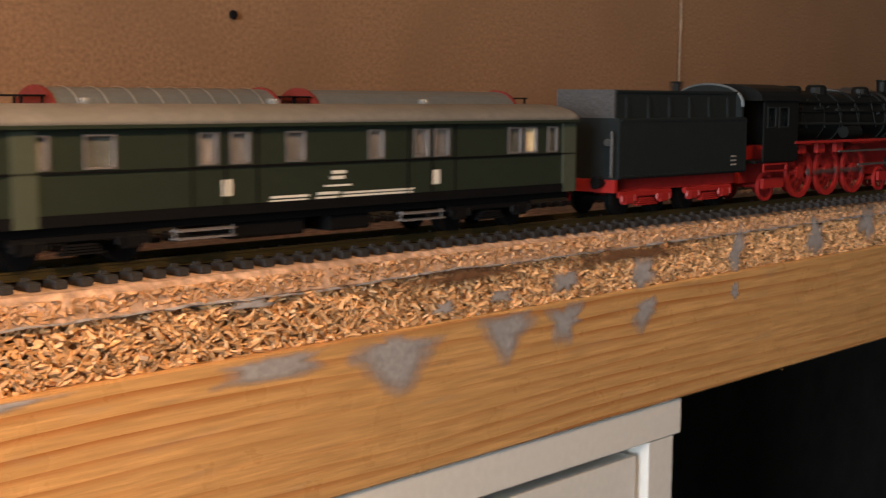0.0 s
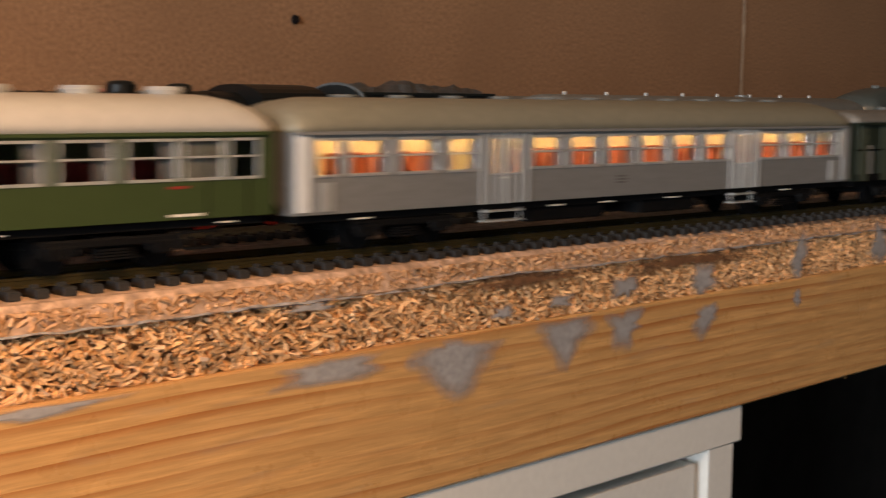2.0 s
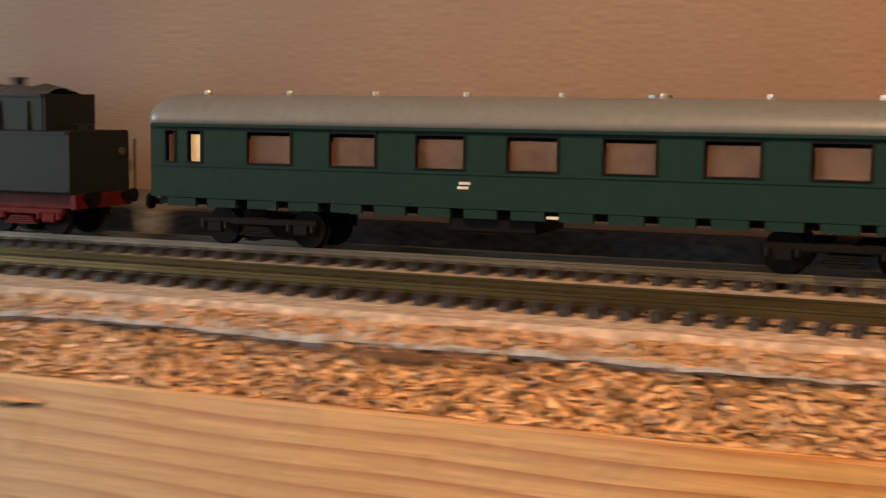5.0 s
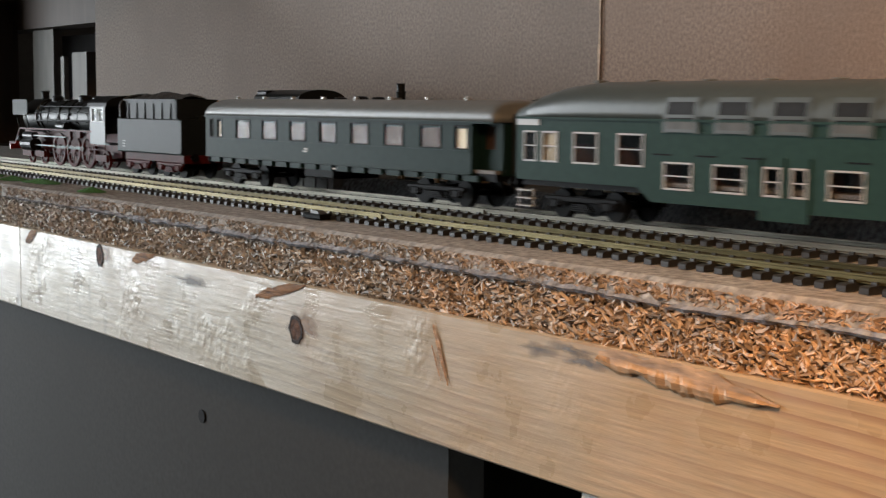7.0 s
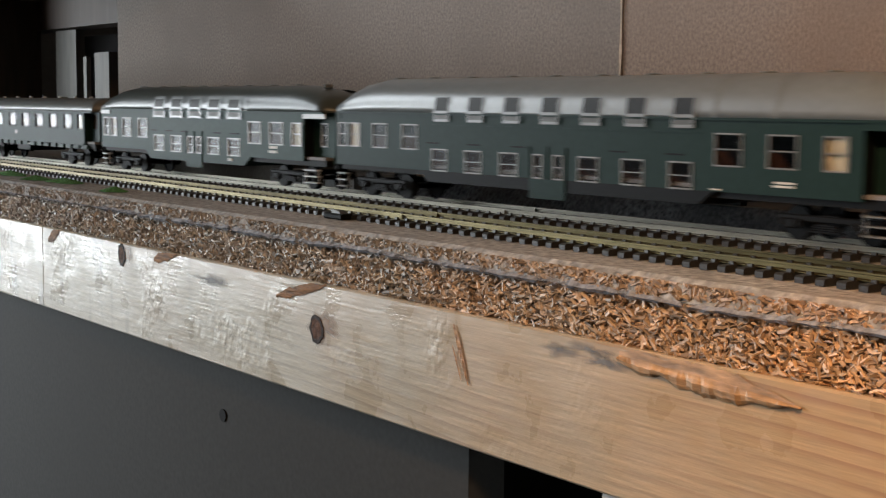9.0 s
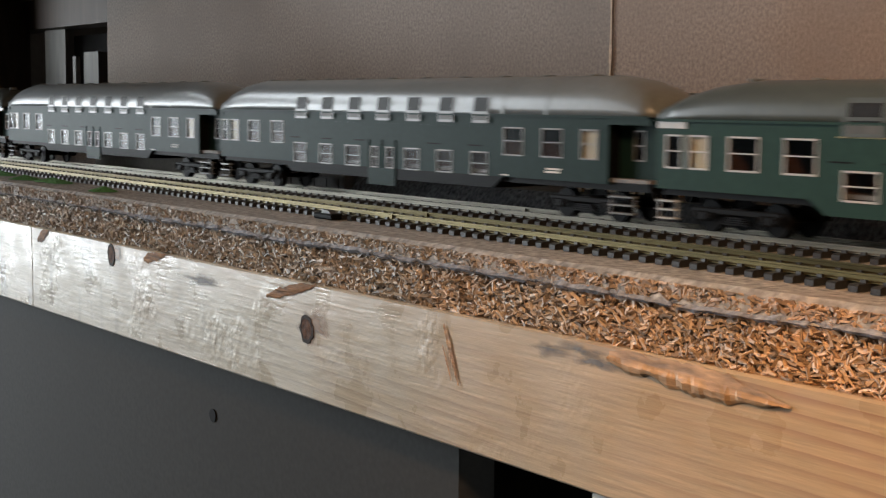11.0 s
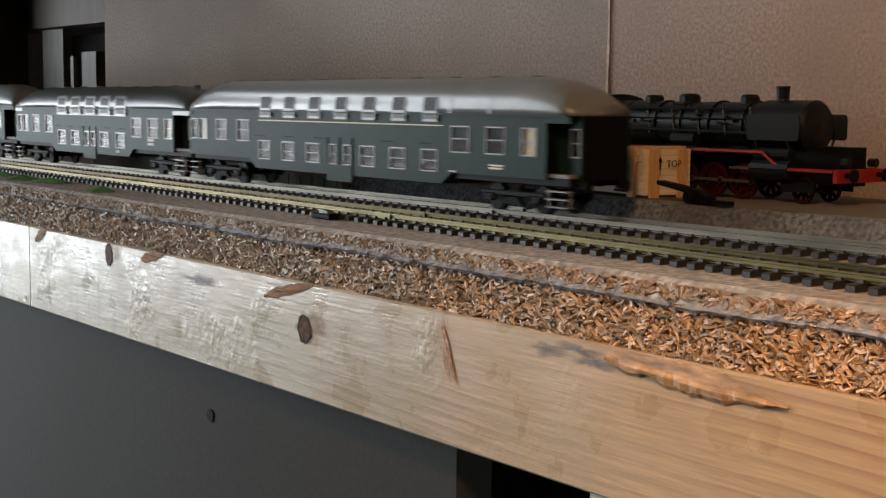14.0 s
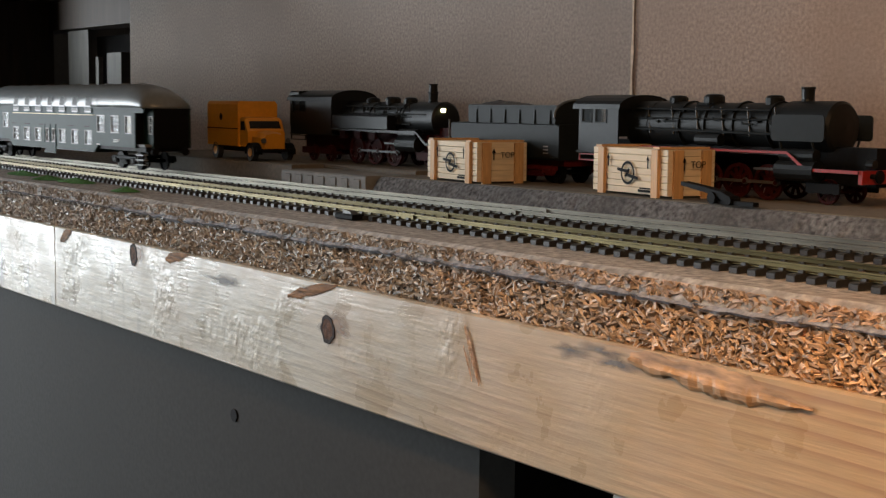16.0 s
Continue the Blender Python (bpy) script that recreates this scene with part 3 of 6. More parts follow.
for j in JOINTS:
    bm = bmesh.new()
    vs = []
    for k in range(90):
        z = k * 0.42 / 89
        w = (0.0014 if j > 0 else 0.0008) + 0.0007 * noise.noise((z * 90, j * 10, 0))
        vs.append([bm.verts.new((j + s * w + 0.0007 * noise.noise((z * 25, j * 3, 5)), WALL - 0.0012, z)) for s in (-1, 1)])
    for a, b in zip(vs, vs[1:]):
        bm.faces.new((a[0], a[1], b[1], b[0]))
    tagged(part("wall_joint", bm, "seam"), "pale torn joint between hardboard sheets", "joint", kind="structure")
bm = bmesh.new()
lathe_x(bm, [(-0.0006, 0.0020), (0.0006, 0.0022)], 0, 0, 10)
bmesh.ops.rotate(bm, verts=bm.verts[:], matrix=Matrix.Rotation(radians(90), 3, "Z"))
tagged(part("wall_screw", bm, "ink", at=(0.4084, WALL - 0.0012, 0.0824)), "small dark screw head in the hardboard", "screw")

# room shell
slab("floor", -3.6, 2.6, -2.6, 1.6, -0.86, -0.80, "dark", "floor of the hobby room, coloured dark for the dim room", "floor")
slab("ceiling", -3.6, 2.6, -2.6, 1.6, 1.55, 1.60, "room", "plain ceiling", "ceiling")
slab("wall_front", -3.6, 2.6, -2.66, -2.6, -0.8, 1.55, "room", "plain plastered wall", "wall")
slab("wall_right", 2.6, 2.66, -2.6, 1.6, -0.8, 1.55, "dark", "wall coloured dark for the unlit right side of the room", "wall")
slab("wall_far", -3.6, 2.6, 1.6, 1.66, -0.8, 1.55, "room", "plain plastered wall", "wall")
bm = bmesh.new()
pierced(bm, -2.6, 1.6, -0.8, 1.55, [(-2.1, -0.2, -0.35, 1.2)], -3.66, -3.6)
for v in bm.verts:
    v.co = Vector((v.co.y, v.co.x, v.co.z))
tagged(part("wall_left", bm, "room"), "plastered wall with a window opening", "wall", kind="structure")
# unseen slabs over the back part of the board, added to shade wall and header
slab("shade_slab", -1.95, -0.97, -0.34, WALL, 0.158, 0.173, "wood_dark", "unseen dark slab over the end of the track, added to shade the wall", "shelf")
slab("shade_slab_end", -1.95, -1.152, WALL + 0.0005, 0.2945, 0.158, 0.173, "wood_dark", "unseen dark slab added to shade the header board", "shelf")
slab("back_shelf", -1.15, 1.9, WALL + 0.006, WALL + 0.4, 0.42, 0.44, "wood_dark", "dark wooden shelf above the back wall", "shelf")


def cabinet():
    c = holder("white_cabinet", "white laminate cabinet carrying the shelf, with a recessed front", "cabinet")
    bm = bmesh.new()
    box(bm, -0.288, 0.4412, 0.0008, 0.42, -0.0808, BEAM - 0.0004, 0.0006)
    part("top_panel", bm, "white", c)
    for x0, x1 in ((-0.285, -0.269), (0.4213, 0.4372)):
        bm = bmesh.new()
        box(bm, x0, x1, 0.0015, 0.42, -0.80, -0.0810)
        part("side_panel", bm, "white", c)
    bm = bmesh.new()
    box(bm, -0.2685, 0.4163, 0.0040, 0.022, -0.40, -0.0855)
    part("drawer_front", bm, "white", c)
    bm = bmesh.new()
    box(bm, -0.2685, 0.4163, 0.0040, 0.022, -0.79, -0.405)
    part("drawer_front", bm, "white", c)
    return c


cabinet()
slab("grey_panel", -1.9, -0.3667, 0.012, 0.028, -0.80, BEAM - 0.0005, "panel", "dark grey panel closing the space under the shelf", "panel")
bm = bmesh.new()
rod(bm, (-0.5239 * 1.045, 0.0114, -0.094), (-0.5239 * 1.045, 0.016, -0.094), 0.0030, 14)
tagged(part("cable_hole", bm, "ink"), "small round drill hole in the grey panel", "hole")
slab("under_back", -2.3, 1.7, 0.42, 0.44, -0.80, CHIP, "dark", "back under the shelf, coloured dark for the shade there", "wall")
for x in (0.775, 1.05):
    slab("shelf_leg_%d" % (1 if x < 0.8 else 2), x, x + 0.018, 0.03, 0.05, -0.80, BEAM, "black", "dark wooden shelf leg", "leg")

# ---- tracks ----
SLOPE = -0.029
TILT = math.degrees(math.atan(SLOPE))


def near_y(x):
    return 0.0272 + SLOPE * x


FAR_Y = 0.091
GAUGE = 0.0165
RT = 0.0045


def rail_mesh(x0, x1, material, name, parent, y):
    bm = bmesh.new()
    tube(bm, [(y - 0.0010, 0.0022), (y + 0.0010, 0.0022), (y + 0.0010, 0.0025), (y + 0.0003, 0.0028), (y + 0.0003, 0.0038),
              (y + 0.00055, 0.0040), (y + 0.00055, RT), (y - 0.00055, RT), (y - 0.00055, 0.0040), (y - 0.0003, 0.0038),
              (y - 0.0003, 0.0028), (y - 0.0010, 0.0025)], x0, x1)
    return part(name, bm, material, parent)


def track(label, m, x0, x1, n0, n1, rail, width):
    """n0..n1: the stretch whose sleepers are parts of their own."""
    t = holder("track", label, "track", "model tracks", "structure")
    t.matrix_world = m
    for s in (-1, 1):
        rail_mesh(x0, x1, rail, "rail", t, s * GAUGE / 2)
    me = bpy.data.meshes.new("sleeper")
    bm = bmesh.new()
    w = width / 2
    tube(bm, [(-w, 0.0002), (w, 0.0002), (w, 0.0017), (w - 0.0007, 0.0022), (-w + 0.0007, 0.0022), (-w, 0.0017)], -0.0015, 0.0015)
    for s in (-1, 1):
        for e in (-1, 1):
            y = s * GAUGE / 2 + e * 0.0015
            box(bm, -0.0009, 0.0009, y - 0.0005, y + 0.0005, 0.0022, 0.0030)
    bm.to_mesh(me)
    bm.free()
    me.materials.append(M["sleeper"])
    rest = bmesh.new()
    x = x0
    while x < x1:
        if n0 < x < n1:
            shared("sleeper", me, t, (x, 0, 0))
        else:
            box(rest, x - 0.0015, x + 0.0015, -w, w, 0.0002, 0.0022)
        x += 0.0070
    tagged(part("outer_sleepers", rest, "sleeper", t), kind="stuff")
    for x in (-0.44, 0.05, 0.62):
        for s in (-1, 1):
            bm = bmesh.new()
            box(bm, x - 0.006, x + 0.006, s * GAUGE / 2 - 0.0013, s * GAUGE / 2 - 0.0006, 0.0024, 0.0041)
            part("rail_joiner", bm, rail, t)
    return t


NEAR = track("brass-railed model track on black sleepers along the board edge", pose(0, near_y(0), 0, 0, 0, TILT), -1.9, 1.55, -1.12, 0.92, "brass", 0.0285)
FAR = track("nickel-railed model track on black sleepers behind the first one", pose(0, FAR_Y, 0, 0, 0, 0), -1.9, 1.55, -1.30, 0.45, "nickel", 0.0285)

# ---- rolling stock ----
class Coach:
    """One coach, left end at x = 0, rails at z = 0, the near side at y = -half width."""

    def __init__(s, name, label, category, L, w, zb, zg, zr, body, roof, group=""):
        s.ob = holder(name, label, category, group)
        s.L, s.w, s.zb, s.zg, s.zr, s.body, s.roof = L, w, zb, zg, zr, body, roof
        s.n = 0.78

    def side_y(s, z):
        if z <= s.zg:
            return s.w
        k = min(1.0, (z - s.zg) / (s.zr - s.zg)) ** (1 / s.n)
        return s.w * math.sqrt(max(0, 1 - k * k)) ** s.n

    def walls(s, wins, x0=0.0, x1=None, zb=None, far=True):
        x1 = s.L if x1 is None else x1
        zb = s.zb if zb is None else zb
        bm = bmesh.new()
        pierced(bm, x0, x1, zb, s.zg, wins, -s.w, -s.w + 0.0009)
        part("side_wall", bm, s.body, s.ob)
        if far:
            bm = bmesh.new()
            pierced(bm, x0, x1, zb, s.zg, [], s.w, s.w - 0.0009)
            part("side_wall", bm, s.body, s.ob)
            for x, k in ((x0, 1), (x1, -1)):
                bm = bmesh.new()
                box(bm, min(x, x + k * 0.0012), max(x, x + k * 0.0012), -s.w + 0.001, s.w - 0.001, zb, s.zg)
                part("end_wall", bm, s.body if far == 1 else "black", s.ob)

    def roofing(s, over=0.0005, dome=0.012, drop=0.55, seg=18, ends=True):
        def ring(x, kz, kw):
            pts = []
            for i in range(seg + 1):
                a = math.pi * i / seg
                c, q = math.cos(a), math.sin(a)
                pts.append((x, (s.w + over) * kw * math.copysign(abs(c) ** s.n, c), s.zg + (s.zr - s.zg) * kz * q ** s.n))
            return pts
        st = [(0, 1 - drop, 0.97), (dome * 0.25, 1 - drop * 0.50, 0.99), (dome * 0.55, 1 - drop * 0.2, 1), (dome, 1, 1)] if ends else [(0, 1, 1)]
        xs = [(x, a, b) for x, a, b in st] + [(s.L - x, a, b) for x, a, b in st[::-1]]
        bm = bmesh.new()
        loft(bm, [ring(*q) for q in xs])
        part("roof", bm, s.roof, s.ob, smooth=True)
        bm = bmesh.new()
        for k in (-1, 1):
            y = k * (s.w + over)
            box(bm, 0.001, s.L - 0.001, y - 0.0004, y + 0.0004, s.zg - 0.0006, s.zg + 0.0003)
        part("gutter", bm, s.body, s.ob)

    def window(s, x0, x1, z0, z1, trim="bright", bar=0.55, pane="glass", fw=0.0007, proud=0.0003, behind=None):
        bm = bmesh.new()
        y = -s.w
        ring_frame(bm, x0 - 0.0003, x1 + 0.0003, z0 - 0.0003, z1 + 0.0003, fw, y - proud, y + 0.0006)
        if bar:
            zc = z0 + (z1 - z0) * bar
            box(bm, x0, x1, y - proud * 0.6, y + 0.0005, zc - fw * 0.35, zc + fw * 0.35)
        f = part("window", bm, trim, s.ob)
        bm = bmesh.new()
        box(bm, x0 + fw * 0.5, x1 - fw * 0.5, y + 0.0003, y + 0.0006, z0 + fw * 0.5, z1 - fw * 0.5)
        p = part("pane", bm, pane, f)
        p.visible_shadow = False
        if behind:
            bm = bmesh.new()
            bx0, bx1, bz0, bz1 = behind[1:]
            box(bm, bx0, bx1, y + 0.0010, y + 0.0013, bz0, bz1)
            part("blind", bm, behind[0], f)

    def underframe(s, bogies, wheel=0.0055, inset=0.02, depth=0.0042, boxes=()):
        bm = bmesh.new()
        box(bm, 0.002, s.L - 0.002, -s.w + 0.002, s.w - 0.002, s.zb - 0.0022, s.zb + 0.0006)
        part("floor_frame", bm, "black", s.ob)
        bm = bmesh.new()
        box(bm, 0.0022, s.L - 0.0022, -s.w + 0.0015, s.w - 0.0015, s.zb + 0.0008, s.zb + 0.0022)
        part("cabin_floor", bm, "inside_dark", s.ob)
        for x0, x1 in boxes:
            bm = bmesh.new()
            box(bm, x0, x1, -s.w + 0.0030, s.w - 0.0030, s.zb - 0.0068, s.zb - 0.0020, 0.0006)
            part("battery_box", bm, "black", s.ob)
        for cx in bogies:
            bogie(s.ob, cx, wheel, s.w)
        for x, k in ((0.0, -1), (s.L, 1)):
            for y in (-0.0100, 0.0100):
                bm = bmesh.new()
                rod(bm, (x, y, 0.0120), (x + k * 0.0038, y, 0.0120), 0.0009, 8)
                rod(bm, (x + k * 0.0038, y, 0.0120), (x + k * 0.0046, y, 0.0120), 0.0025, 12)
                part("buffer", bm, "black", s.ob)

    def gangway(s, ends=(0, 1)):
        for x, k in [((0.0, -1), (s.L, 1))[e] for e in ends]:
            bm = bmesh.new()
            for j in range(3):
                a, b = x + k * 0.0012 * j, x + k * (0.0012 * j + 0.0009)
                box(bm, min(a, b), max(a, b), -0.0075, 0.0075, s.zb, s.zg + 0.0035, 0.0012)
            part("gangway_bellows", bm, "rubber", s.ob)

    def seats(s, xs, material="seat", z=None, h=0.011, wid=0.0055):
        z = s.zb + 0.0023 if z is None else z
        for x in xs:
            bm = bmesh.new()
            for y0, y1 in ((-s.w + 0.0025, -0.0035), (0.0035, s.w - 0.0025)):
                box(bm, x - 0.0013, x + 0.0013, y0, y1, z, z + h, 0.0006)
                box(bm, x - wid, x + wid, y0, y1, z, z + h * 0.38, 0.0006)
            part("seat_row", bm, material, s.ob)

    def vents(s, xs, y=0.0, material=None, r=0.0024, h=0.0014):
        for x in xs:
            bm = bmesh.new()
            lathe_z(bm, [(s.zr - 0.0012, r * 0.8), (s.zr + h * 0.5, r), (s.zr + h, r * 0.85)], x, y, 10)
            part("roof_vent", bm, material or s.roof, s.ob)

    def sign(s, x0, x1, z0, z1, material="plate", rows=0, name="lettering"):
        bm = bmesh.new()
        if rows:
            h = (z1 - z0) / rows
            for k in range(rows):
                box(bm, x0 + 0.0004 * (k % 2), x1 - 0.0005 * ((k + 1) % 2), -s.w - 0.00015, -s.w + 0.0002, z0 + k * h + 0.2 * h, z0 + k * h + 0.8 * h)
        else:
            box(bm, x0, x1, -s.w - 0.00015, -s.w + 0.0002, z0, z1)
        part(name, bm, material, s.ob)

    def steps(s, x0, x1, n=3, z0=0.0025, z1=0.0115, material="bright"):
        bm = bmesh.new()
        for k in range(n):
            z = z0 + (z1 - z0) * k / (n - 1)
            box(bm, x0, x1, -s.w - 0.0004, -s.w + 0.0030, z, z + 0.0005)
        for x in (x0, x1):
            rod(bm, (x, -s.w + 0.0012, z0), (x, -s.w + 0.0012, z1 + 0.001), 0.0003, 6)
        part("steps", bm, material, s.ob)


def bogie(parent, cx, r, w, base=0.0285, dress="black"):
    bm = bmesh.new()
    h = base / 2
    for k in (-1, 1):
        y = k * (w - 0.0030)
        box(bm, cx - h - 0.005, cx + h + 0.005, y - 0.0008, y + 0.0008, r + 0.0008, r + 0.0030, 0.0004)
        for x in (cx - h, cx + h):
            box(bm, x - 0.0022, x + 0.0022, y - 0.0014, y + 0.0014, r - 0.0016, r + 0.0018, 0.0005)
            for e in (-1, 1):
                rod(bm, (x + e * 0.0038, y - k * -0.0006, r - 0.0005), (x + e * 0.0038, y - k * -0.0006, r + 0.0016), 0.0009, 8)
        for j in range(4):
            box(bm, cx - 0.006 + j * 0.0007, cx + 0.006 - j * 0.0007, y - 0.0012, y + 0.0012, r - 0.0022 + j * 0.0007, r - 0.0017 + j * 0.0007)
    box(bm, cx - 0.003, cx + 0.003, -w + 0.003, w - 0.003, r + 0.001, r + 0.0032)
    b = part("bogie", bm, dress, parent)
    for x in (cx - h, cx + h):
        bm = bmesh.new()
        for k in (-1, 1):
            y0, y1 = sorted((k * (GAUGE / 2 + 0.0010), k * (GAUGE / 2 - 0.0010)))
            if k > 0:
                wheel_y(bm, x, r, y1, y0, r, 18, 0.0007)
            else:
                wheel_y(bm, x, r, y0, y1, r, 18, 0.0007)
        rod(bm, (x, -GAUGE / 2, r), (x, GAUGE / 2, r), 0.0010, 8)
        part("wheelset", bm, "black", b, smooth=False)
    return b


def express_coach(label, first):
    """Green main-line coach with a cream-grey roof."""
    c = Coach("express_coach", label, "passenger coach", 0.279, 0.0163, 0.0120, 0.0330, 0.0425, "green", "roof_cream", "green express coaches")
    zs = (0.0217, 0.0315)
    if first:
        wins = [(0.0060, 0.0150), (0.0200, 0.0320)] + [(0.0370 + 0.0185 * k, 0.0508 + 0.0185 * k) for k in range(5)] + [(0.1267, 0.1426)]
        wins += [(0.1462 + 0.0219 * k, 0.1626 + 0.0219 * k) for k in range(5)] + [(0.2545, 0.2665), (0.2693, 0.2775)]
    else:
        wins = [(0.0075, 0.0148), (0.0190, 0.0292)] + [(0.0374 + 0.0219 * k, 0.0535 + 0.0219 * k) for k in range(5)] + [(0.1483, 0.1565)]
        wins += [(0.1654 + 0.0177 * k, 0.1795 + 0.0177 * k) for k in range(5)] + [(0.2521, 0.2637), (0.2655, 0.2745)]
    c.walls([(a, b, *zs) for a, b in wins])
    for i, (a, b) in enumerate(wins):
        frost = i in (1, 7, 13)
        c.window(a, b, *zs, bar=0.56, behind=("frost", a, b, *zs) if frost else (("curtain", b - 0.0040, b, *zs) if 1 < i < 13 else None))
    c.roofing(dome=0.014, drop=0.5)
    c.vents([0.022 + 0.0235 * k for k in range(11)], material="bright", r=0.0050, h=0.0019)
    c.underframe((0.045, 0.234), boxes=((0.075, 0.105), (0.118, 0.150), (0.165, 0.190)))
    c.seats([0.0335 + 0.0222 * k for k in range(6)] + [0.160 + 0.0193 * k for k in range(6)], "seatred")
    c.gangway()
    for x in (0.0148, 0.0195, 0.2590, 0.2712):
        bm = bmesh.new()
        box(bm, x - 0.0002, x + 0.0002, -c.w - 0.0002, -c.w + 0.0002, c.zb, c.zg - 0.001)
        part("door_joint", bm, "black", c.ob)
    c.sign(0.0733 if not first else 0.2047, 0.0819 if not first else 0.2133, 0.0150, 0.0186, rows=2)
    if first:
        c.sign(0.2349, 0.2490, 0.0162, 0.0190)
        c.sign(0.2578, 0.2640, 0.0178, 0.0183)
    else:
        c.sign(0.0270, 0.0330, 0.0178, 0.0182, rows=1)
        c.sign(0.2480, 0.2530, 0.0195, 0.0202, "redbrown")
    c.sign(0.0155, 0.0204, 0.0138, 0.0208, "platedim", name="door_plate")
    c.sign(0.1500, 0.1560, 0.0160, 0.0210, "platedim", name="water_plate")
    for x in (0.0240, 0.2480):
        c.sign(x, x + 0.0100, 0.0125, 0.0136, rows=1)
    for x in (0.012, 0.060, 0.090, 0.120, 0.140, 0.200, 0.262):
        c.sign(x, x + 0.0055, 0.0105, 0.0111, rows=1)
    for x0 in (0.0150, 0.2610):
        c.steps(x0 - 0.009, x0 + 0.001, 2, 0.0045, 0.0085, "black")
    return c.ob


def silver_coach():
    c = Coach("silver_coach", "lit silver commuter coach with orange seats and an olive-grey roof", "passenger coach", 0.2795, 0.0163, 0.0110, 0.0328, 0.0422, "silver", "roof_olive")
    zs = (0.0212, 0.0310)
    left = [(0.0185, 0.0335), (0.0371, 0.0521), (0.0560, 0.0684)]
    mid = [(0.0917 + 0.0180 * k, 0.1062 + 0.0180 * k) for k in range(6)]
    right = [(0.2163 + 0.0186 * k, 0.2314 + 0.0186 * k) for k in range(3)]
    ends = [(0.0070, 0.0158), (0.2722, 0.2762)]
    wins = left + mid + right
    doors = ((0.0700, 0.0896), (0.1974, 0.2145))
    dw = [(a + f * (b - a), a + g * (b - a)) for a, b in doors for f, g in ((0.20, 0.36), (0.40, 0.49), (0.52, 0.61), (0.65, 0.81))]
    c.walls([(a, b, *zs) for a, b in wins + ends] + [(a, b, 0.0200, 0.0305) for a, b in dw])
    for a, b in wins:
        c.window(a, b, *zs, bar=0.52, fw=0.0008, behind=("blind", b - 0.0026, b, *zs))
    for a, b in ends:
        c.window(a, b, *zs, bar=0.5)
    for a, b in dw:
        c.window(a, b, 0.0200, 0.0305, bar=0, fw=0.0004, pane="glass_dim")
    for a, b in doors:
        for x in (a, a + 0.17 * (b - a), a + 0.38 * (b - a), a + 0.505 * (b - a), a + 0.63 * (b - a), a + 0.83 * (b - a), b):
            bm = bmesh.new()
            box(bm, x - 0.00035, x + 0.00035, -c.w - 0.0006, -c.w + 0.0003, c.zb, c.zg)
            part("door_pillar", bm, "bright", c.ob)
        c.sign(a + 0.008, a + 0.0115, 0.0185, 0.0190)
        c.steps(a + 0.002, b - 0.002, 2, 0.0055, 0.0085)
    c.roofing(dome=0.016, drop=0.5)
    c.vents([0.03 + 0.0215 * k for k in range(11)], material="roof_grey", r=0.0034, h=0.0008)
    c.underframe((0.042, 0.237), boxes=((0.095, 0.130), (0.150, 0.180)))
    c.seats([0.0215 + 0.0187 * k for k in range(3)] + [0.0300 + 0.0187 * k for k in range(2)] + [0.0945 + 0.0180 * k for k in range(6)] + [0.1030 + 0.0180 * k for k in range(6)] + [0.2195 + 0.0186 * k for k in range(3)] + [0.2285 + 0.0186 * k for k in range(3)], "seat", h=0.0135, wid=0.0045)
    bm = bmesh.new()
    pierced(bm, 0.003, 0.277, c.zb + 0.002, c.zg, [], 0.0008, 0.0002)
    part("compartment_wall", bm, "inside", c.ob)
    bm = bmesh.new()
    box(bm, 0.006, 0.273, -0.0060, -0.0045, c.zg - 0.0006, c.zg - 0.0002)
    part("light_strip", bm, "lamp", c.ob, "glowing warm interior light strip")
    c.gangway()
    c.sign(0.1330, 0.1380, 0.0150, 0.0180, "blind", rows=3)
    for x, zt in ((0.0006, c.zg - 0.0006), (0.0085, 0.0195), (0.2650, 0.0195), (0.2740, c.zg - 0.0006)):
        bm = bmesh.new()
        box(bm, x, x + 0.0046, -c.w - 0.0004, -c.w + 0.0003, c.zb + 0.0008, zt)
        part("end_panel", bm, "endglint" if x < 0.005 else "bright", c.ob)
    for x in (0.020, 0.100, 0.125, 0.160, 0.230):
        c.sign(x, x + 0.007, 0.0090, 0.0097, rows=1)
    return c.ob


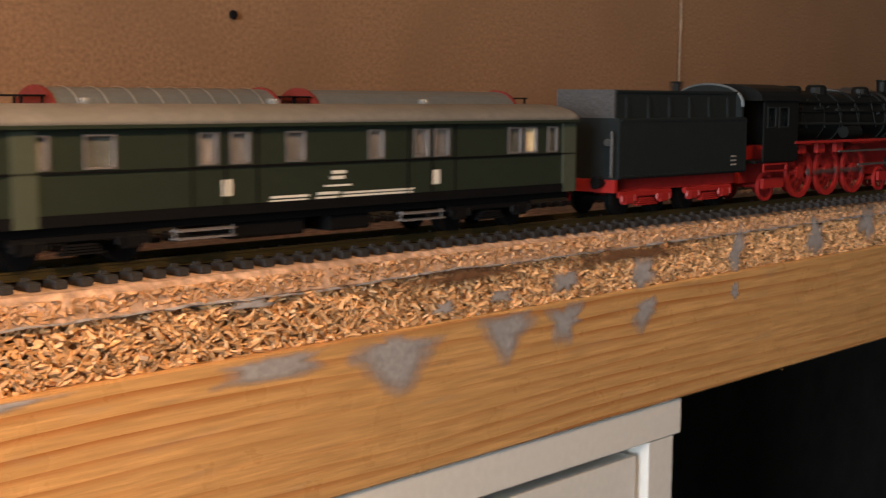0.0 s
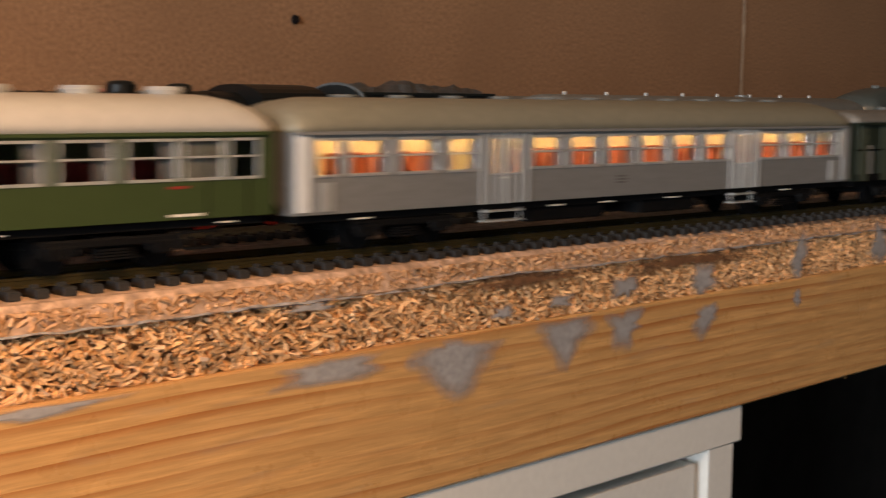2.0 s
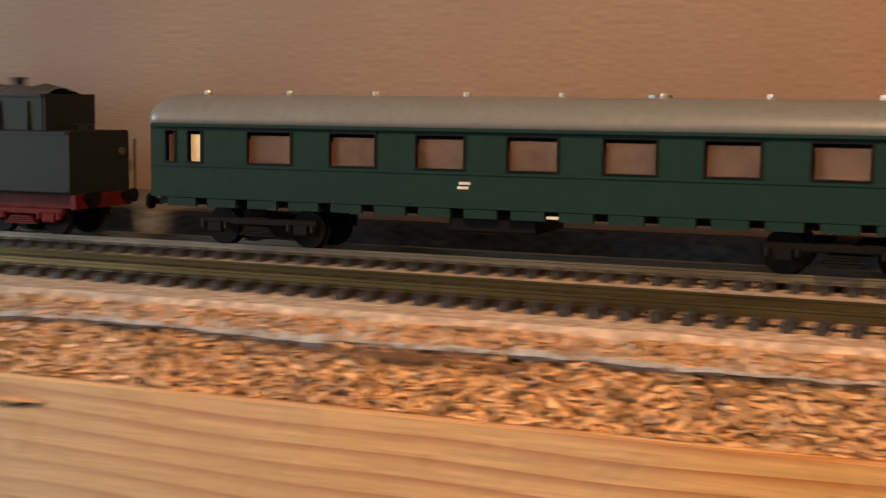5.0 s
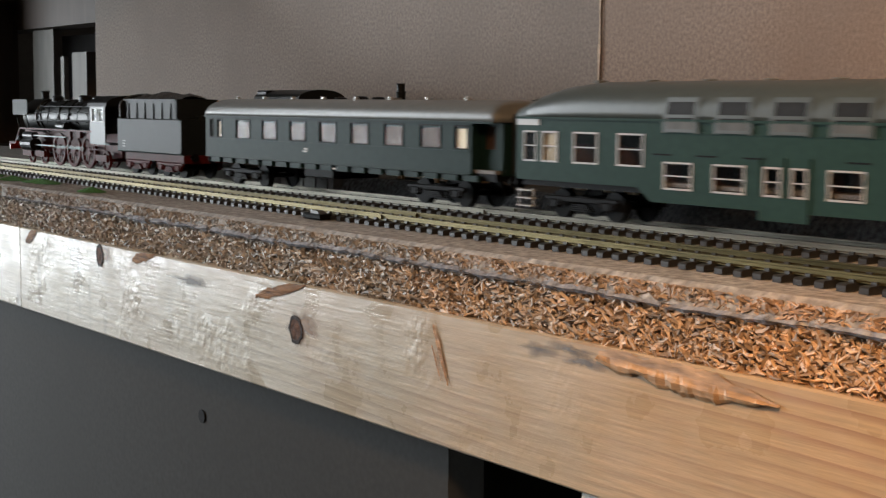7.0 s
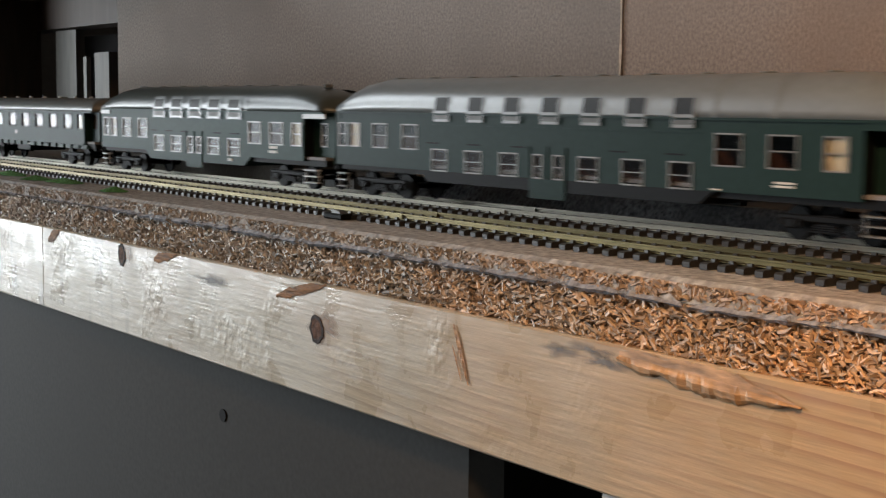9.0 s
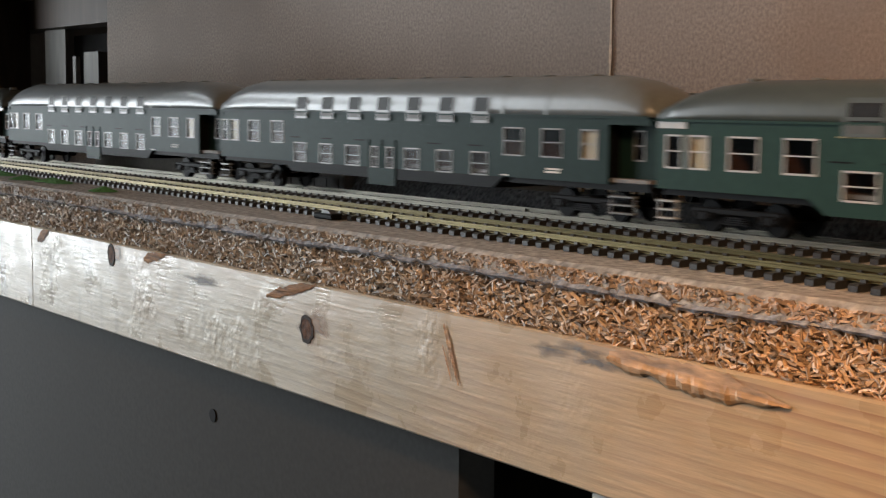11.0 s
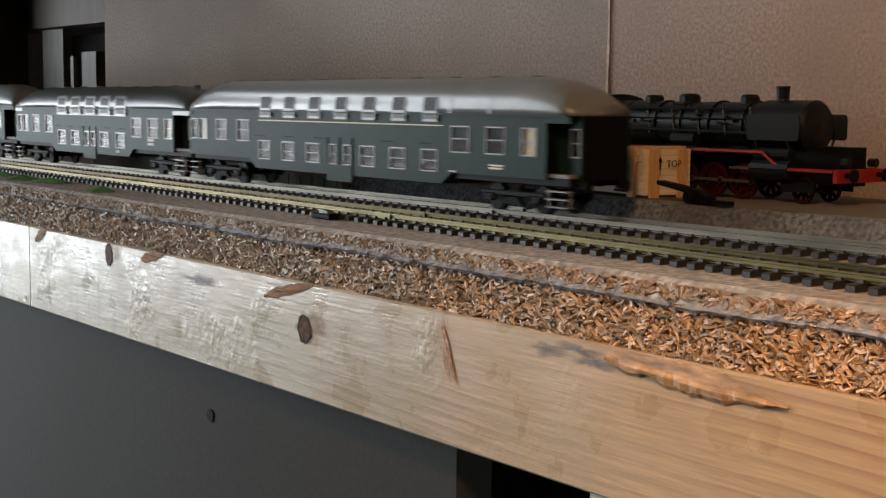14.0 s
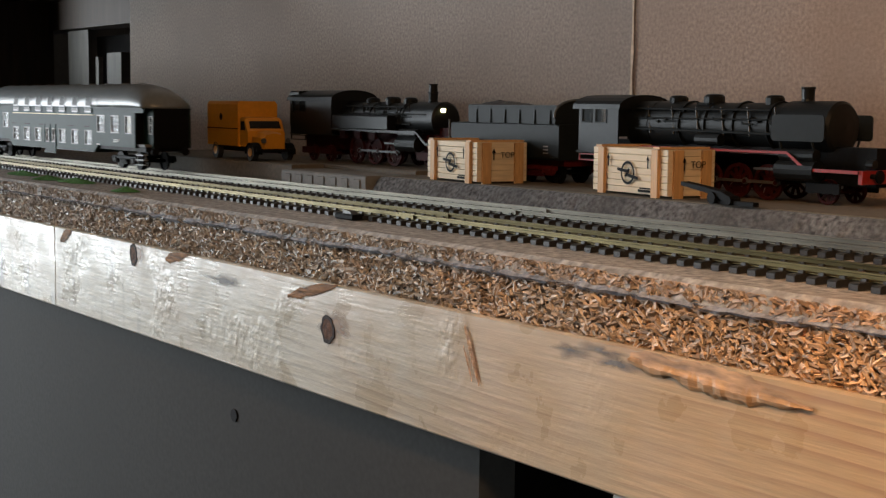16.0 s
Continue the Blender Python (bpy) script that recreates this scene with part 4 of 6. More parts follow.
def baggage_coach():
    c = Coach("baggage_coach", "dark green baggage coach with a brown-grey overhanging roof", "baggage coach", 0.227, 0.0158, 0.0105, 0.0340, 0.0392, "green_bag", "roof_brown")
    zs = (0.0240, 0.0318)
    wins = [(0.0250, 0.0300), (0.0399, 0.0480), (0.0730, 0.0784), (0.0830, 0.0888), (0.1017, 0.1079), (0.1320, 0.1375), (0.1502, 0.1560), (0.1588, 0.1648), (0.1925, 0.1984), (0.2005, 0.2060), (0.2120, 0.2165)]
    c.walls([(a, b, *zs) for a, b in wins])
    for i, (a, b) in enumerate(wins):
        c.window(a, b, *zs, trim="blind", bar=0, fw=0.0005, behind=("cream" if i == 9 else "frost" if i in (1, 8, 10) else "blind", a, b, *zs))
    c.roofing(over=0.0016, dome=0.004, drop=0.25)
    for k in range(9):
        x = 0.015 + k * 0.0248
        bm = bmesh.new()
        for i in range(12):
            a0, a1 = math.pi * i / 12, math.pi * (i + 1) / 12
            p = [(math.copysign(abs(math.cos(a)) ** c.n, math.cos(a)) * (c.w + 0.0018), c.zg + (c.zr - c.zg + 0.0002) * math.sin(a) ** c.n) for a in (a0, a1)]
            quad(bm, [(x, *p[0]), (x + 0.0006, *p[0]), (x + 0.0006, *p[1]), (x, *p[1])])
        part("roof_strap", bm, "roof_brown", c.ob)
    bm = bmesh.new()
    box(bm, 0.001, 0.226, -c.w - 0.0004, -c.w + 0.0003, 0.0228, 0.0234)
    box(bm, 0.001, 0.226, -c.w - 0.0003, -c.w + 0.0003, c.zb, c.zb + 0.0028)
    part("belt_rail", bm, "black", c.ob)
    for a, b in ((0.0705, 0.0915), (0.1475, 0.1675)):
        bm = bmesh.new()
        for x in (a, (a + b) / 2, b):
            box(bm, x - 0.00025, x + 0.00025, -c.w - 0.0003, -c.w + 0.0003, c.zb, c.zg - 0.001)
        part("loading_door", bm, "black", c.ob)
    for x in (0.0800, 0.1580):
        c.sign(x, x + 0.0030, 0.0155, 0.0198, "plate", name="white_label")
    c.sign(0.1174, 0.1230, 0.0182, 0.0212, rows=2)
    c.sign(0.1150, 0.1255, 0.0163, 0.0172, rows=1)
    c.sign(0.0956, 0.1094, 0.0128, 0.0150, rows=2)
    c.sign(0.1120, 0.1205, 0.0128, 0.0154, rows=2)
    c.sign(0.1215, 0.1500, 0.0132, 0.0150, rows=2)
    c.sign(0.0107, 0.0136, 0.0125, 0.0250, "platedim", name="handrail_plate")
    for x in (0.0030, 0.0206, 0.2195):
        bm = bmesh.new()
        box(bm, x, x + 0.0066, -c.w - 0.0004, -c.w + 0.0003, c.zb, c.zg - 0.001)
        part("end_door", bm, "doorolive", c.ob)
    c.underframe((0.040, 0.187), boxes=((0.085, 0.110), (0.120, 0.135)))
    c.steps(0.066, 0.084, 2, 0.0050, 0.0070, "blind")
    c.steps(0.146, 0.163, 2, 0.0050, 0.0070, "blind")
    c.gangway()
    c.vents([0.05, 0.11, 0.17], material="roof_grey", r=0.0018)
    return c.ob


def old_coach():
    c = Coach("old_coach", "dark green old riveted coach with open end porch and grey roof", "passenger coach", 0.2425, 0.0162, 0.0140, 0.0355, 0.0445, "green_old", "roof_grey")
    zs = (0.0245, 0.0338)
    small = [(0.0052, 0.0085), (0.0128, 0.0175)]
    big = [(0.0330 + 0.02655 * k, 0.0472 + 0.02655 * k) for k in range(7)]
    last = [(0.2160, 0.2245)]
    wins = small + big + last
    c.walls([(a, b, *zs) for a, b in wins], 0.0, 0.2270)
    for i, (a, b) in enumerate(wins):
        c.window(a, b, *zs, trim="black", bar=0, fw=0.0005, pane="glass", behind=("cream" if i in (1, 9) else "brownblind", a + 0.0006, b, zs[0], zs[1] - 0.0012))
    c.seats([0.031 + 0.02655 * k for k in range(8)], "seat", h=0.0150)
    # porch: narrower recessed end
    bm = bmesh.new()
    pierced(bm, 0.2270, 0.2415, c.zb, c.zg, [(0.2300, 0.2370, 0.0245, 0.0338)], -c.w + 0.0046, -c.w + 0.0054)
    box(bm, 0.2270, 0.2415, c.w - 0.0012, c.w - 0.0004, c.zb, c.zg)
    box(bm, 0.2403, 0.2415, -c.w + 0.0066, c.w - 0.0015, c.zb, c.zg)
    pw = part("porch_wall", bm, "green_old", c.ob)
    bm = bmesh.new()
    box(bm, 0.2295, 0.2375, -c.w + 0.0058, -c.w + 0.0062, 0.0240, 0.0342)
    part("blind", bm, "brownblind", pw)
    c.roofing(over=0.0009, dome=0.005, drop=0.2)
    bm = bmesh.new()
    box(bm, 0.001, 0.226, -c.w - 0.0004, -c.w + 0.0003, 0.0232, 0.0238)
    box(bm, 0.001, 0.226, -c.w - 0.0005, -c.w + 0.0003, c.zb, c.zb + 0.0005)
    part("belt_rail", bm, "green_old", c.ob)
    for k in range(17):
        x = 0.006 + k * 0.0135
        bm = bmesh.new()
        box(bm, x, x + 0.0095, -c.w - 0.0003, -c.w + 0.0015, c.zb - 0.0026, c.zb - 0.0002)
        part("step_board", bm, "green_old", c.ob)
    c.sign(0.0985, 0.1022, 0.0190, 0.0215, rows=2)
    c.sign(0.1240, 0.1285, 0.0118, 0.0130, rows=1)
    c.underframe((0.035, 0.200), boxes=((0.095, 0.120),))
    c.gangway()
    c.vents([0.012 + 0.028 * k for k in range(8)], y=-0.003, material="bright", r=0.0012, h=0.0012)
    bm = bmesh.new()
    rod(bm, (0.150, 0.0, c.zr - 0.001), (0.150, 0.0, c.zr + 0.0008), 0.0035, 10)
    part("roof_hatch", bm, "roof_grey", c.ob)
    return c.ob


def double_decker(long, stripe=False):
    """Two-storey coach; the upper windows sit in the shoulder of the roof."""
    L = (0.3100 if stripe else 0.3180) if long else 0.2680
    label = "long dark green double-deck coach with a silver curved roof" if long else "short blue-green double-deck coach with upper dormer windows"
    if stripe and not long:
        label = "short blue-green double-deck coach with a yellow stripe under dormer windows"
    elif stripe:
        label = "long dark green double-deck coach with a yellow stripe"
    c = Coach("double_deck_coach", label, "double-deck coach", L, 0.0156, 0.0140, 0.0385 if long else 0.0378, 0.0538 if long else 0.0514, "green_old" if long else "green_dd", "roof_steel" if long else "roof_dd", "double-deck coaches")
    c.n = 0.80
    trim, fw = ("dulltrim", 0.0005) if long else ("midtrim", 0.0006)
    hi, lo, up = (0.0228, 0.0334) if long else (0.0214, 0.0325), (0.0125, 0.0232), (0.0352, 0.0450) if long else (0.0338, 0.0440)
    if long:
        top = [(0.0022, 0.0085), (0.0114, 0.0200), (0.0308, 0.0420), (0.0540, 0.0656), (0.2372, 0.2488), (0.2600, 0.2716), (0.2822, 0.2908)]
        low = [(0.0765, 0.0872), (0.0997, 0.1105), (0.1226, 0.1336), (0.1695, 0.1802), (0.1928, 0.2035), (0.2163, 0.2270)]
        upp = [(0.0787 + 0.02318 * k, 0.0890 + 0.02318 * k) for k in range(7)]
        dw, well, body = [(0.1435, 0.1485), (0.1555, 0.1605)], (0.0700, 0.2330), 0.2965
        door = (0.1415, 0.1625)
    else:
        top = [(0.0045, 0.0115), (0.0150, 0.0234), (0.0325, 0.0450), (0.0555, 0.0680), (0.1928, 0.2055), (0.2150, 0.2280), (0.2371, 0.2462)]
        low = [(0.0782, 0.0908), (0.1004, 0.1135), (0.1466, 0.1594), (0.1699, 0.1826)]
        upp = [(0.0789 + 0.02298 * k, 0.0924 + 0.02298 * k) for k in range(5)]
        dw, well, body = [(0.1217, 0.1281), (0.1326, 0.1383)], (0.0690, 0.1900), 0.2480
        door = (0.1200, 0.1395)
    bm = bmesh.new()
    pierced(bm, 0.0, body, c.zb, c.zg, [(a, b, *hi) for a, b in top] + [(a, b, max(lo[0], c.zb + 0.0002), lo[1]) for a, b in low + dw], -c.w, -c.w + 0.0009)
    part("side_wall", bm, c.body, c.ob)
    bm = bmesh.new()
    box(bm, 0.0, body, c.w - 0.0009, c.w, 0.0105, c.zg)
    part("side_wall", bm, c.body, c.ob)
    # sunken middle between the bogies
    bm = bmesh.new()
    wx0, wx1 = well
    v = [(wx0 - 0.004, c.zb), (wx0 + 0.003, 0.0092), (wx1 - 0.003, 0.0092), (wx1 + 0.004, c.zb)]
    for y in (-c.w + 0.0002, -c.w + 0.0011):
        bm.faces.new([bm.verts.new((x, y, z)) for x, z in v])
    for (xa, za), (xb, zb) in zip(v, v[1:]):
        quad(bm, [(xa, -c.w + 0.0002, za), (xb, -c.w + 0.0002, zb), (xb, c.w, zb), (xa, c.w, za)])
    part("well_side", bm, "black" if long and not stripe else c.body, c.ob)
    bm = bmesh.new()
    box(bm, door[0], door[1], -c.w - 0.0004, -c.w + 0.0001, 0.0062, 0.0138)
    for x in (door[0], (door[0] + door[1]) / 2, door[1]):
        box(bm, x - 0.0003, x + 0.0003, -c.w - 0.0005, -c.w + 0.0002, 0.0138, 0.0265)
    part("middle_door", bm, c.body, c.ob)
    for a, b in top:
        c.window(a, b, *hi, trim=trim, fw=fw, bar=0.52, pane="glass_dim", behind=("cream", a, b, *hi) if (a, b) in (top[1], top[-1]) else None)
    for a, b in low:
        c.window(a, b, c.zb + 0.0002, lo[1], trim=trim, fw=fw, bar=0.5, pane="glass_dim")
    for a, b in dw:
        c.window(a, b, c.zb + 0.0002, lo[1], trim=trim, fw=fw, bar=0.5, pane="glass_dim")

    def patch(bm, x0, x1, z0, z1, off, k=7):
        zz = [z0 + (z1 - z0) * i / k for i in range(k + 1)]
        for za, zb in zip(zz, zz[1:]):
            ya, yb = -c.side_y(za) - off, -c.side_y(zb) - off
            quad(bm, [(x0, ya, za), (x1, ya, za), (x1, yb, zb + off * 0.5), (x0, yb, zb + off * 0.5)])
    for a, b in upp:
        bm = bmesh.new()
        z0, z1 = up
        if not long:
            patch(bm, a - 0.0012, a, z0 - 0.0005, z1 + 0.0012, 0.0008)
            patch(bm, b, b + 0.0012, z0 - 0.0005, z1 + 0.0012, 0.0008)
            patch(bm, a, b, z1, z1 + 0.0012, 0.0008, 2)
        patch(bm, a, a + 0.0006, z0, z1, 0.0009)
        patch(bm, b - 0.0006, b, z0, z1, 0.0009)
        patch(bm, a, b, z0 - 0.0001, z0 + 0.0005, 0.0009, 1)
        patch(bm, a + 0.0006, b - 0.0006, 0.0386, 0.0392, 0.0010, 1)
        f = part("upper_window", bm, "roof_grey" if long else c.roof, c.ob)
        bm = bmesh.new()
        patch(bm, a + 0.0006, b - 0.0006, z0 + 0.0005, z1, 0.0007)
        part("pane", bm, "upper_glass", f)
        # paler strip low on the pane: its reflection put into the colour
        bm = bmesh.new()
        patch(bm, a + 0.0006, b - 0.0006, z0 + 0.0005, z0 + 0.0034, 0.0008, 3)
        part("lower_sheen", bm, "frost", f)
    # bright rail between the upper windows
    for (a, b), (a2, _) in zip(upp, upp[1:]):
        bm = bmesh.new()
        patch(bm, b + 0.0006, a2 - 0.0006, 0.0392, 0.0412, 0.0006, 2)
        part("dormer_rail", bm, c.roof, c.ob)
    bm = bmesh.new()
    box(bm, upp[0][0] - 0.003, upp[-1][1] + 0.003, -c.w - 0.0003, -c.w + 0.0002, 0.0333, 0.0338)
    part("waist_stripe", bm, "yellow" if stripe else c.body, c.ob)
    c.roofing(over=0.0004, dome=0.030 if long else 0.036, drop=0.62, seg=24)
    for x in ([0.236, 0.262] if long else [0.1905]):
        bm = bmesh.new()
        for i in range(20):
            a0, a1 = math.pi * i / 20, math.pi * (i + 1) / 20
            p = [(math.copysign(abs(math.cos(a)) ** c.n, math.cos(a)) * (c.w + 0.0007), c.zg + (c.zr - c.zg + 0.0003) * math.sin(a) ** c.n) for a in (a0, a1)]
            quad(bm, [(x, *p[0]), (x + 0.0012, *p[0]), (x + 0.0012, *p[1]), (x, *p[1])])
        part("roof_strap", bm, c.roof, c.ob)
    # recessed entrance at the right-hand end
    bm = bmesh.new()
    pierced(bm, body, L, c.zb - 0.001, c.zg, [(body + 0.0075, body + 0.0125, *hi)], -c.w + 0.0060, -c.w + 0.0068)
    part("entrance_wall", bm, c.body, c.ob)
    bm = bmesh.new()
    box(bm, body, L, c.w - 0.0009, c.w, c.zb, c.zg)
    part("entrance_wall", bm, c.body, c.ob)
    c_w = c.w
    c.w = c_w - 0.0060
    c.window(body + 0.0075, body + 0.0125, *hi, trim=trim, fw=0.0006, bar=0.5, pane="glass_dim")
    c.w = c_w
    for xa, xb, ya in ((L - 0.0012, L, 0.0062), (body - 0.0012, body - 0.0002, 0.0010), (0.0, 0.0010, 0.0012)):
        bm = bmesh.new()
        box(bm, xa, xb, -c.w + ya, c.w - 0.0012, c.zb, c.zg)
        part("end_wall", bm, "black", c.ob)
    for xa, xb in ((0.0004, 0.0040 if long else 0.0135), (body, L)):
        bm = bmesh.new()
        box(bm, xa, xb, -c.w - 0.0004, -c.w + 0.0004, c.zg - 0.0029, c.zg - 0.0004)
        part("door_header", bm, c.body if long else "midtrim", c.ob)
    c.steps(body + 0.001, body + 0.013, 3, 0.0035, 0.0095, trim)
    c.steps(0.0008, 0.0090, 3, 0.0035, 0.0095, trim)
    c.underframe((0.034, L - 0.036), wheel=0.0055)
    for x in [0.03 + 0.027 * k for k in range(int(L / 0.029))]:
        c.vents([x], material="roof_grey", r=0.0026, h=0.0006)
    c.sign(body - 0.0340, body - 0.0255, 0.0165, 0.0188 if long else 0.0210, rows=2)
    c.sign(0.1700 if not long else 0.236, 0.1745 if not long else 0.240, 0.0112 if not long else 0.0145, 0.0126 if not long else 0.0150)
    for k in range(6):
        x = upp[0][0] - 0.006 + (upp[-1][1] - upp[0][0]) / 5 * k * 0.95
        if abs(x - (door[0] + door[1]) / 2) > 0.014:
            bm = bmesh.new()
            box(bm, x, x + 0.0085, -c.w - 0.0002, -c.w + 0.0002, 0.0256, 0.0262)
            part("vent_grille", bm, "black", c.ob)
    c.seats([x0 - 0.004 for x0, _ in low], "seatdim", z=0.0130, h=0.009, wid=0.004)
    c.seats([x0 - 0.003 for x0, _ in top[1:-1]], "seatdim", z=0.0165, h=0.011, wid=0.004)
    c.gangway((0,) if stripe and long else (0, 1))
    return c.ob


M["curtain"] = mat("dim_grey_curtain", (0.055, 0.050, 0.048), 0.7, vary=0.3, scale=300, stretch=(3, 1, 0.3))
# silver coach end panel, the window's reflection painted in as a near-white colour
M["endglint"] = mat("end_panel_glint", (0.72, 0.74, 0.76), 0.35, 0.2, vary=0.06)
# wheel and frame red, darkened in colour for the shade on the parked engines
M["shadedred"] = mat("shaded_red_wheels", (0.045, 0.006, 0.005), 0.6, vary=0.4, spec=0.1)
M["rimgrey"] = mat("pale_grey_rim", (0.085, 0.10, 0.11), 0.5, vary=0.2)
M["frost"] = mat("frosted_pane", (0.070, 0.070, 0.062), 0.6, vary=0.3, scale=200)
M["roof_dd"] = mat("green_grey_roof", (0.066, 0.078, 0.074), 0.36, vary=0.12, big=50)
M["midtrim"] = mat("satin_window_trim", (0.42, 0.42, 0.41), 0.5, 0.1, vary=0.1)
M["green_dd"] = mat("teal_green_paint", (0.0205, 0.0500, 0.0430), 0.50, vary=0.12, big=40, spec=0.07)
M["upper_glass"] = mat("dark_roof_glazing", (0.016, 0.015, 0.014), 0.5, vary=0.3, big=120, spec=0.12)
M["tendergrey"] = mat("blue_grey_tender", (0.0115, 0.0150, 0.0165), 0.52, vary=0.15, spec=0.15)


# ---- steam locomotives: front at +x, rear at x = 0 ----
def spoked(bm, r, y, seg=24, spokes=10):
    """A spoked wheel round the origin, its face at y."""
    s = 1 if y > 0 else -1
    y0, y1 = y - s * 0.0012, y + s * 0.0004
    for ra, rb in ((r, r * 0.80), (r * 0.26, 0.0)):
        rings = []
        for yy, rr in ((y0, ra), (y1, ra), (y1, max(rb, 0.0001)), (y0, max(rb, 0.0001))):
            rings.append([(rr * math.cos(a), yy, rr * math.sin(a)) for a in (2 * math.pi * i / seg for i in range(seg))])
        rings.append(rings[0])
        loft(bm, rings, caps=False)
    for k in range(spokes):
        a = 2 * math.pi * k / spokes
        d, n = Vector((math.cos(a), 0, math.sin(a))), Vector((-math.sin(a), 0, math.cos(a))) * 0.0005
        p, q = d * r * 0.2, d * r * 0.84
        for yy in (y0 + s * 0.0003, y1 - s * 0.0003):
            quad(bm, [tuple(v + Vector((0, yy, 0))) for v in (p - n, q - n, q + n, p + n)])
    return bm


def steam_loco(label, drivers, r, lead, trail, L, cab=0.030, boiler_z=0.0335, boiler_r=0.0112, deflector=None, edge="red", spin=None, body="loco", rz=0.0235, ch=0.0475, nose=0.013, wheel="red", under="red", chim=0.012, ramp=0.020):
    ob = holder("steam_locomotive", label, "locomotive", "steam locomotives")
    W = 0.0160
    fr = L - 0.007                              # front beam
    # boiler with bands
    bm = bmesh.new()
    fb = fr - nose
    sm = fb - 0.026
    lathe_x(bm, [(cab - 0.002, boiler_r * 1.02), (cab + 0.030, boiler_r * 1.02), (cab + 0.031, boiler_r * 0.97), (sm, boiler_r * 0.97),
                 (sm + 0.0005, boiler_r * 1.06), (fb - 0.002, boiler_r * 1.06), (fb - 0.0008, boiler_r * 0.94), (fb - 0.0002, boiler_r * 0.6), (fb + 0.0004, 0.0003)], 0, boiler_z, 56)
    part("boiler", bm, body, ob, smooth=False)
    for x in (cab + 0.012, cab + 0.031, cab + 0.046, cab + 0.062, sm - 0.006):
        if x < sm:
            bm = bmesh.new()
            lathe_x(bm, [(x - 0.0005, boiler_r * 1.045), (x + 0.0005, boiler_r * 1.045)], 0, boiler_z, 28)
            part("boiler_band", bm, body, ob)
    bm = bmesh.new()
    lathe_z(bm, [(boiler_z + boiler_r * 0.85, 0.0036), (boiler_z + boiler_r + 0.0012, 0.0025), (boiler_z + boiler_r + 0.0052, 0.0027), (boiler_z + boiler_r + 0.0056, 0.0031), (boiler_z + boiler_r + 0.0062, 0.0029)], sm + chim, 0, 16)
    part("chimney", bm, body, ob)
    for x, rr, hh in ((cab + 0.022, 0.0042, 0.0030), (cab + 0.043, 0.0046, 0.0036), (sm - 0.010, 0.0040, 0.0032)):
        bm = bmesh.new()
        z = boiler_z + boiler_r * 0.85
        lathe_z(bm, [(z, rr), (z + hh, rr), (z + hh + 0.0010, rr * 0.8), (z + hh + 0.0013, rr * 0.3)], x, 0, 14)
        part("dome", bm, body, ob)
    for s in (-1, 1):
        bm = bmesh.new()
        rod(bm, (cab + 0.004, s * boiler_r * 1.04, boiler_z + 0.0028), (sm + 0.018, s * boiler_r * 1.04, boiler_z + 0.0028), 0.00035, 6)
        rod(bm, (cab + 0.004, s * boiler_r * 0.93, boiler_z + 0.0068), (sm - 0.004, s * boiler_r * 0.93, boiler_z + 0.0068), 0.0005, 6)
        for k in range(6):
            x = cab + 0.012 + k * (sm - cab) / 6
            rod(bm, (x, s * boiler_r * 0.9, boiler_z + 0.0078), (x + 0.003, s * boiler_r * 1.05, boiler_z - 0.004), 0.0004, 6)
        part("pipework", bm, "locogrey" if spin == "far" else body, ob)
        bm = bmesh.new()
        rod(bm, (cab + 0.045, s * (boiler_r + 0.0016), boiler_z - 0.0060), (cab + 0.058, s * (boiler_r + 0.0016), boiler_z - 0.0060), 0.0026, 12)
        part("air_pump", bm, body, ob)
        # valves, injectors and flanges along the boiler
        rg = random.Random(int(L * 1e5) + s)
        bm = bmesh.new()
        for k in range(16):
            x = cab + 0.006 + (sm - cab - 0.008) * (k + rg.uniform(0.1, 0.9)) / 16
            a = rg.uniform(0.05, 1.15)
            yy, zz = s * boiler_r * math.cos(a), boiler_z + boiler_r * math.sin(a)
            rod(bm, (x, yy * 0.98, zz), (x, yy * 1.10, zz + 0.0006), rg.uniform(0.0004, 0.0009), 7)
            if k % 3 == 0:
                rod(bm, (x, yy * 1.08, zz), (x + rg.uniform(0.004, 0.010), yy * 1.08, zz), 0.0004, 6)
        rod(bm, (cab + 0.006, s * boiler_r * 1.08, boiler_z - 0.0020), (sm + 0.004, s * boiler_r * 1.08, boiler_z - 0.0030), 0.0006, 6)
        part("boiler_fitting", bm, "locogrey", ob, "small boiler valves and pipe flanges")
    # running boards
    for s in (-1, 1):
        y0, y1 = sorted((s * 0.0075, s * W))
        bm = bmesh.new()
        box(bm, cab, fr - ramp - 0.002, y0, y1, rz, rz + 0.0008)
        part("running_board", bm, body, ob)
        bm = bmesh.new()
        ya, yb = sorted((s * W, s * (W + 0.0003)))
        box(bm, cab - 0.002, fr - ramp, ya, yb, rz - 0.0002, rz + 0.0009)
        v = [(fr - ramp, rz - 0.0002), (fr - ramp, rz + 0.0009), (fr - ramp + 0.0096, 0.0142), (fr, 0.0142), (fr, 0.0129), (fr - ramp + 0.0088, 0.0129)]
        for yy in (ya, yb):
            bm.faces.new([bm.verts.new((x, yy, z)) for x, z in v])
        part("board_edge", bm, edge, ob)
    # cab
    ct = ch - 0.0055
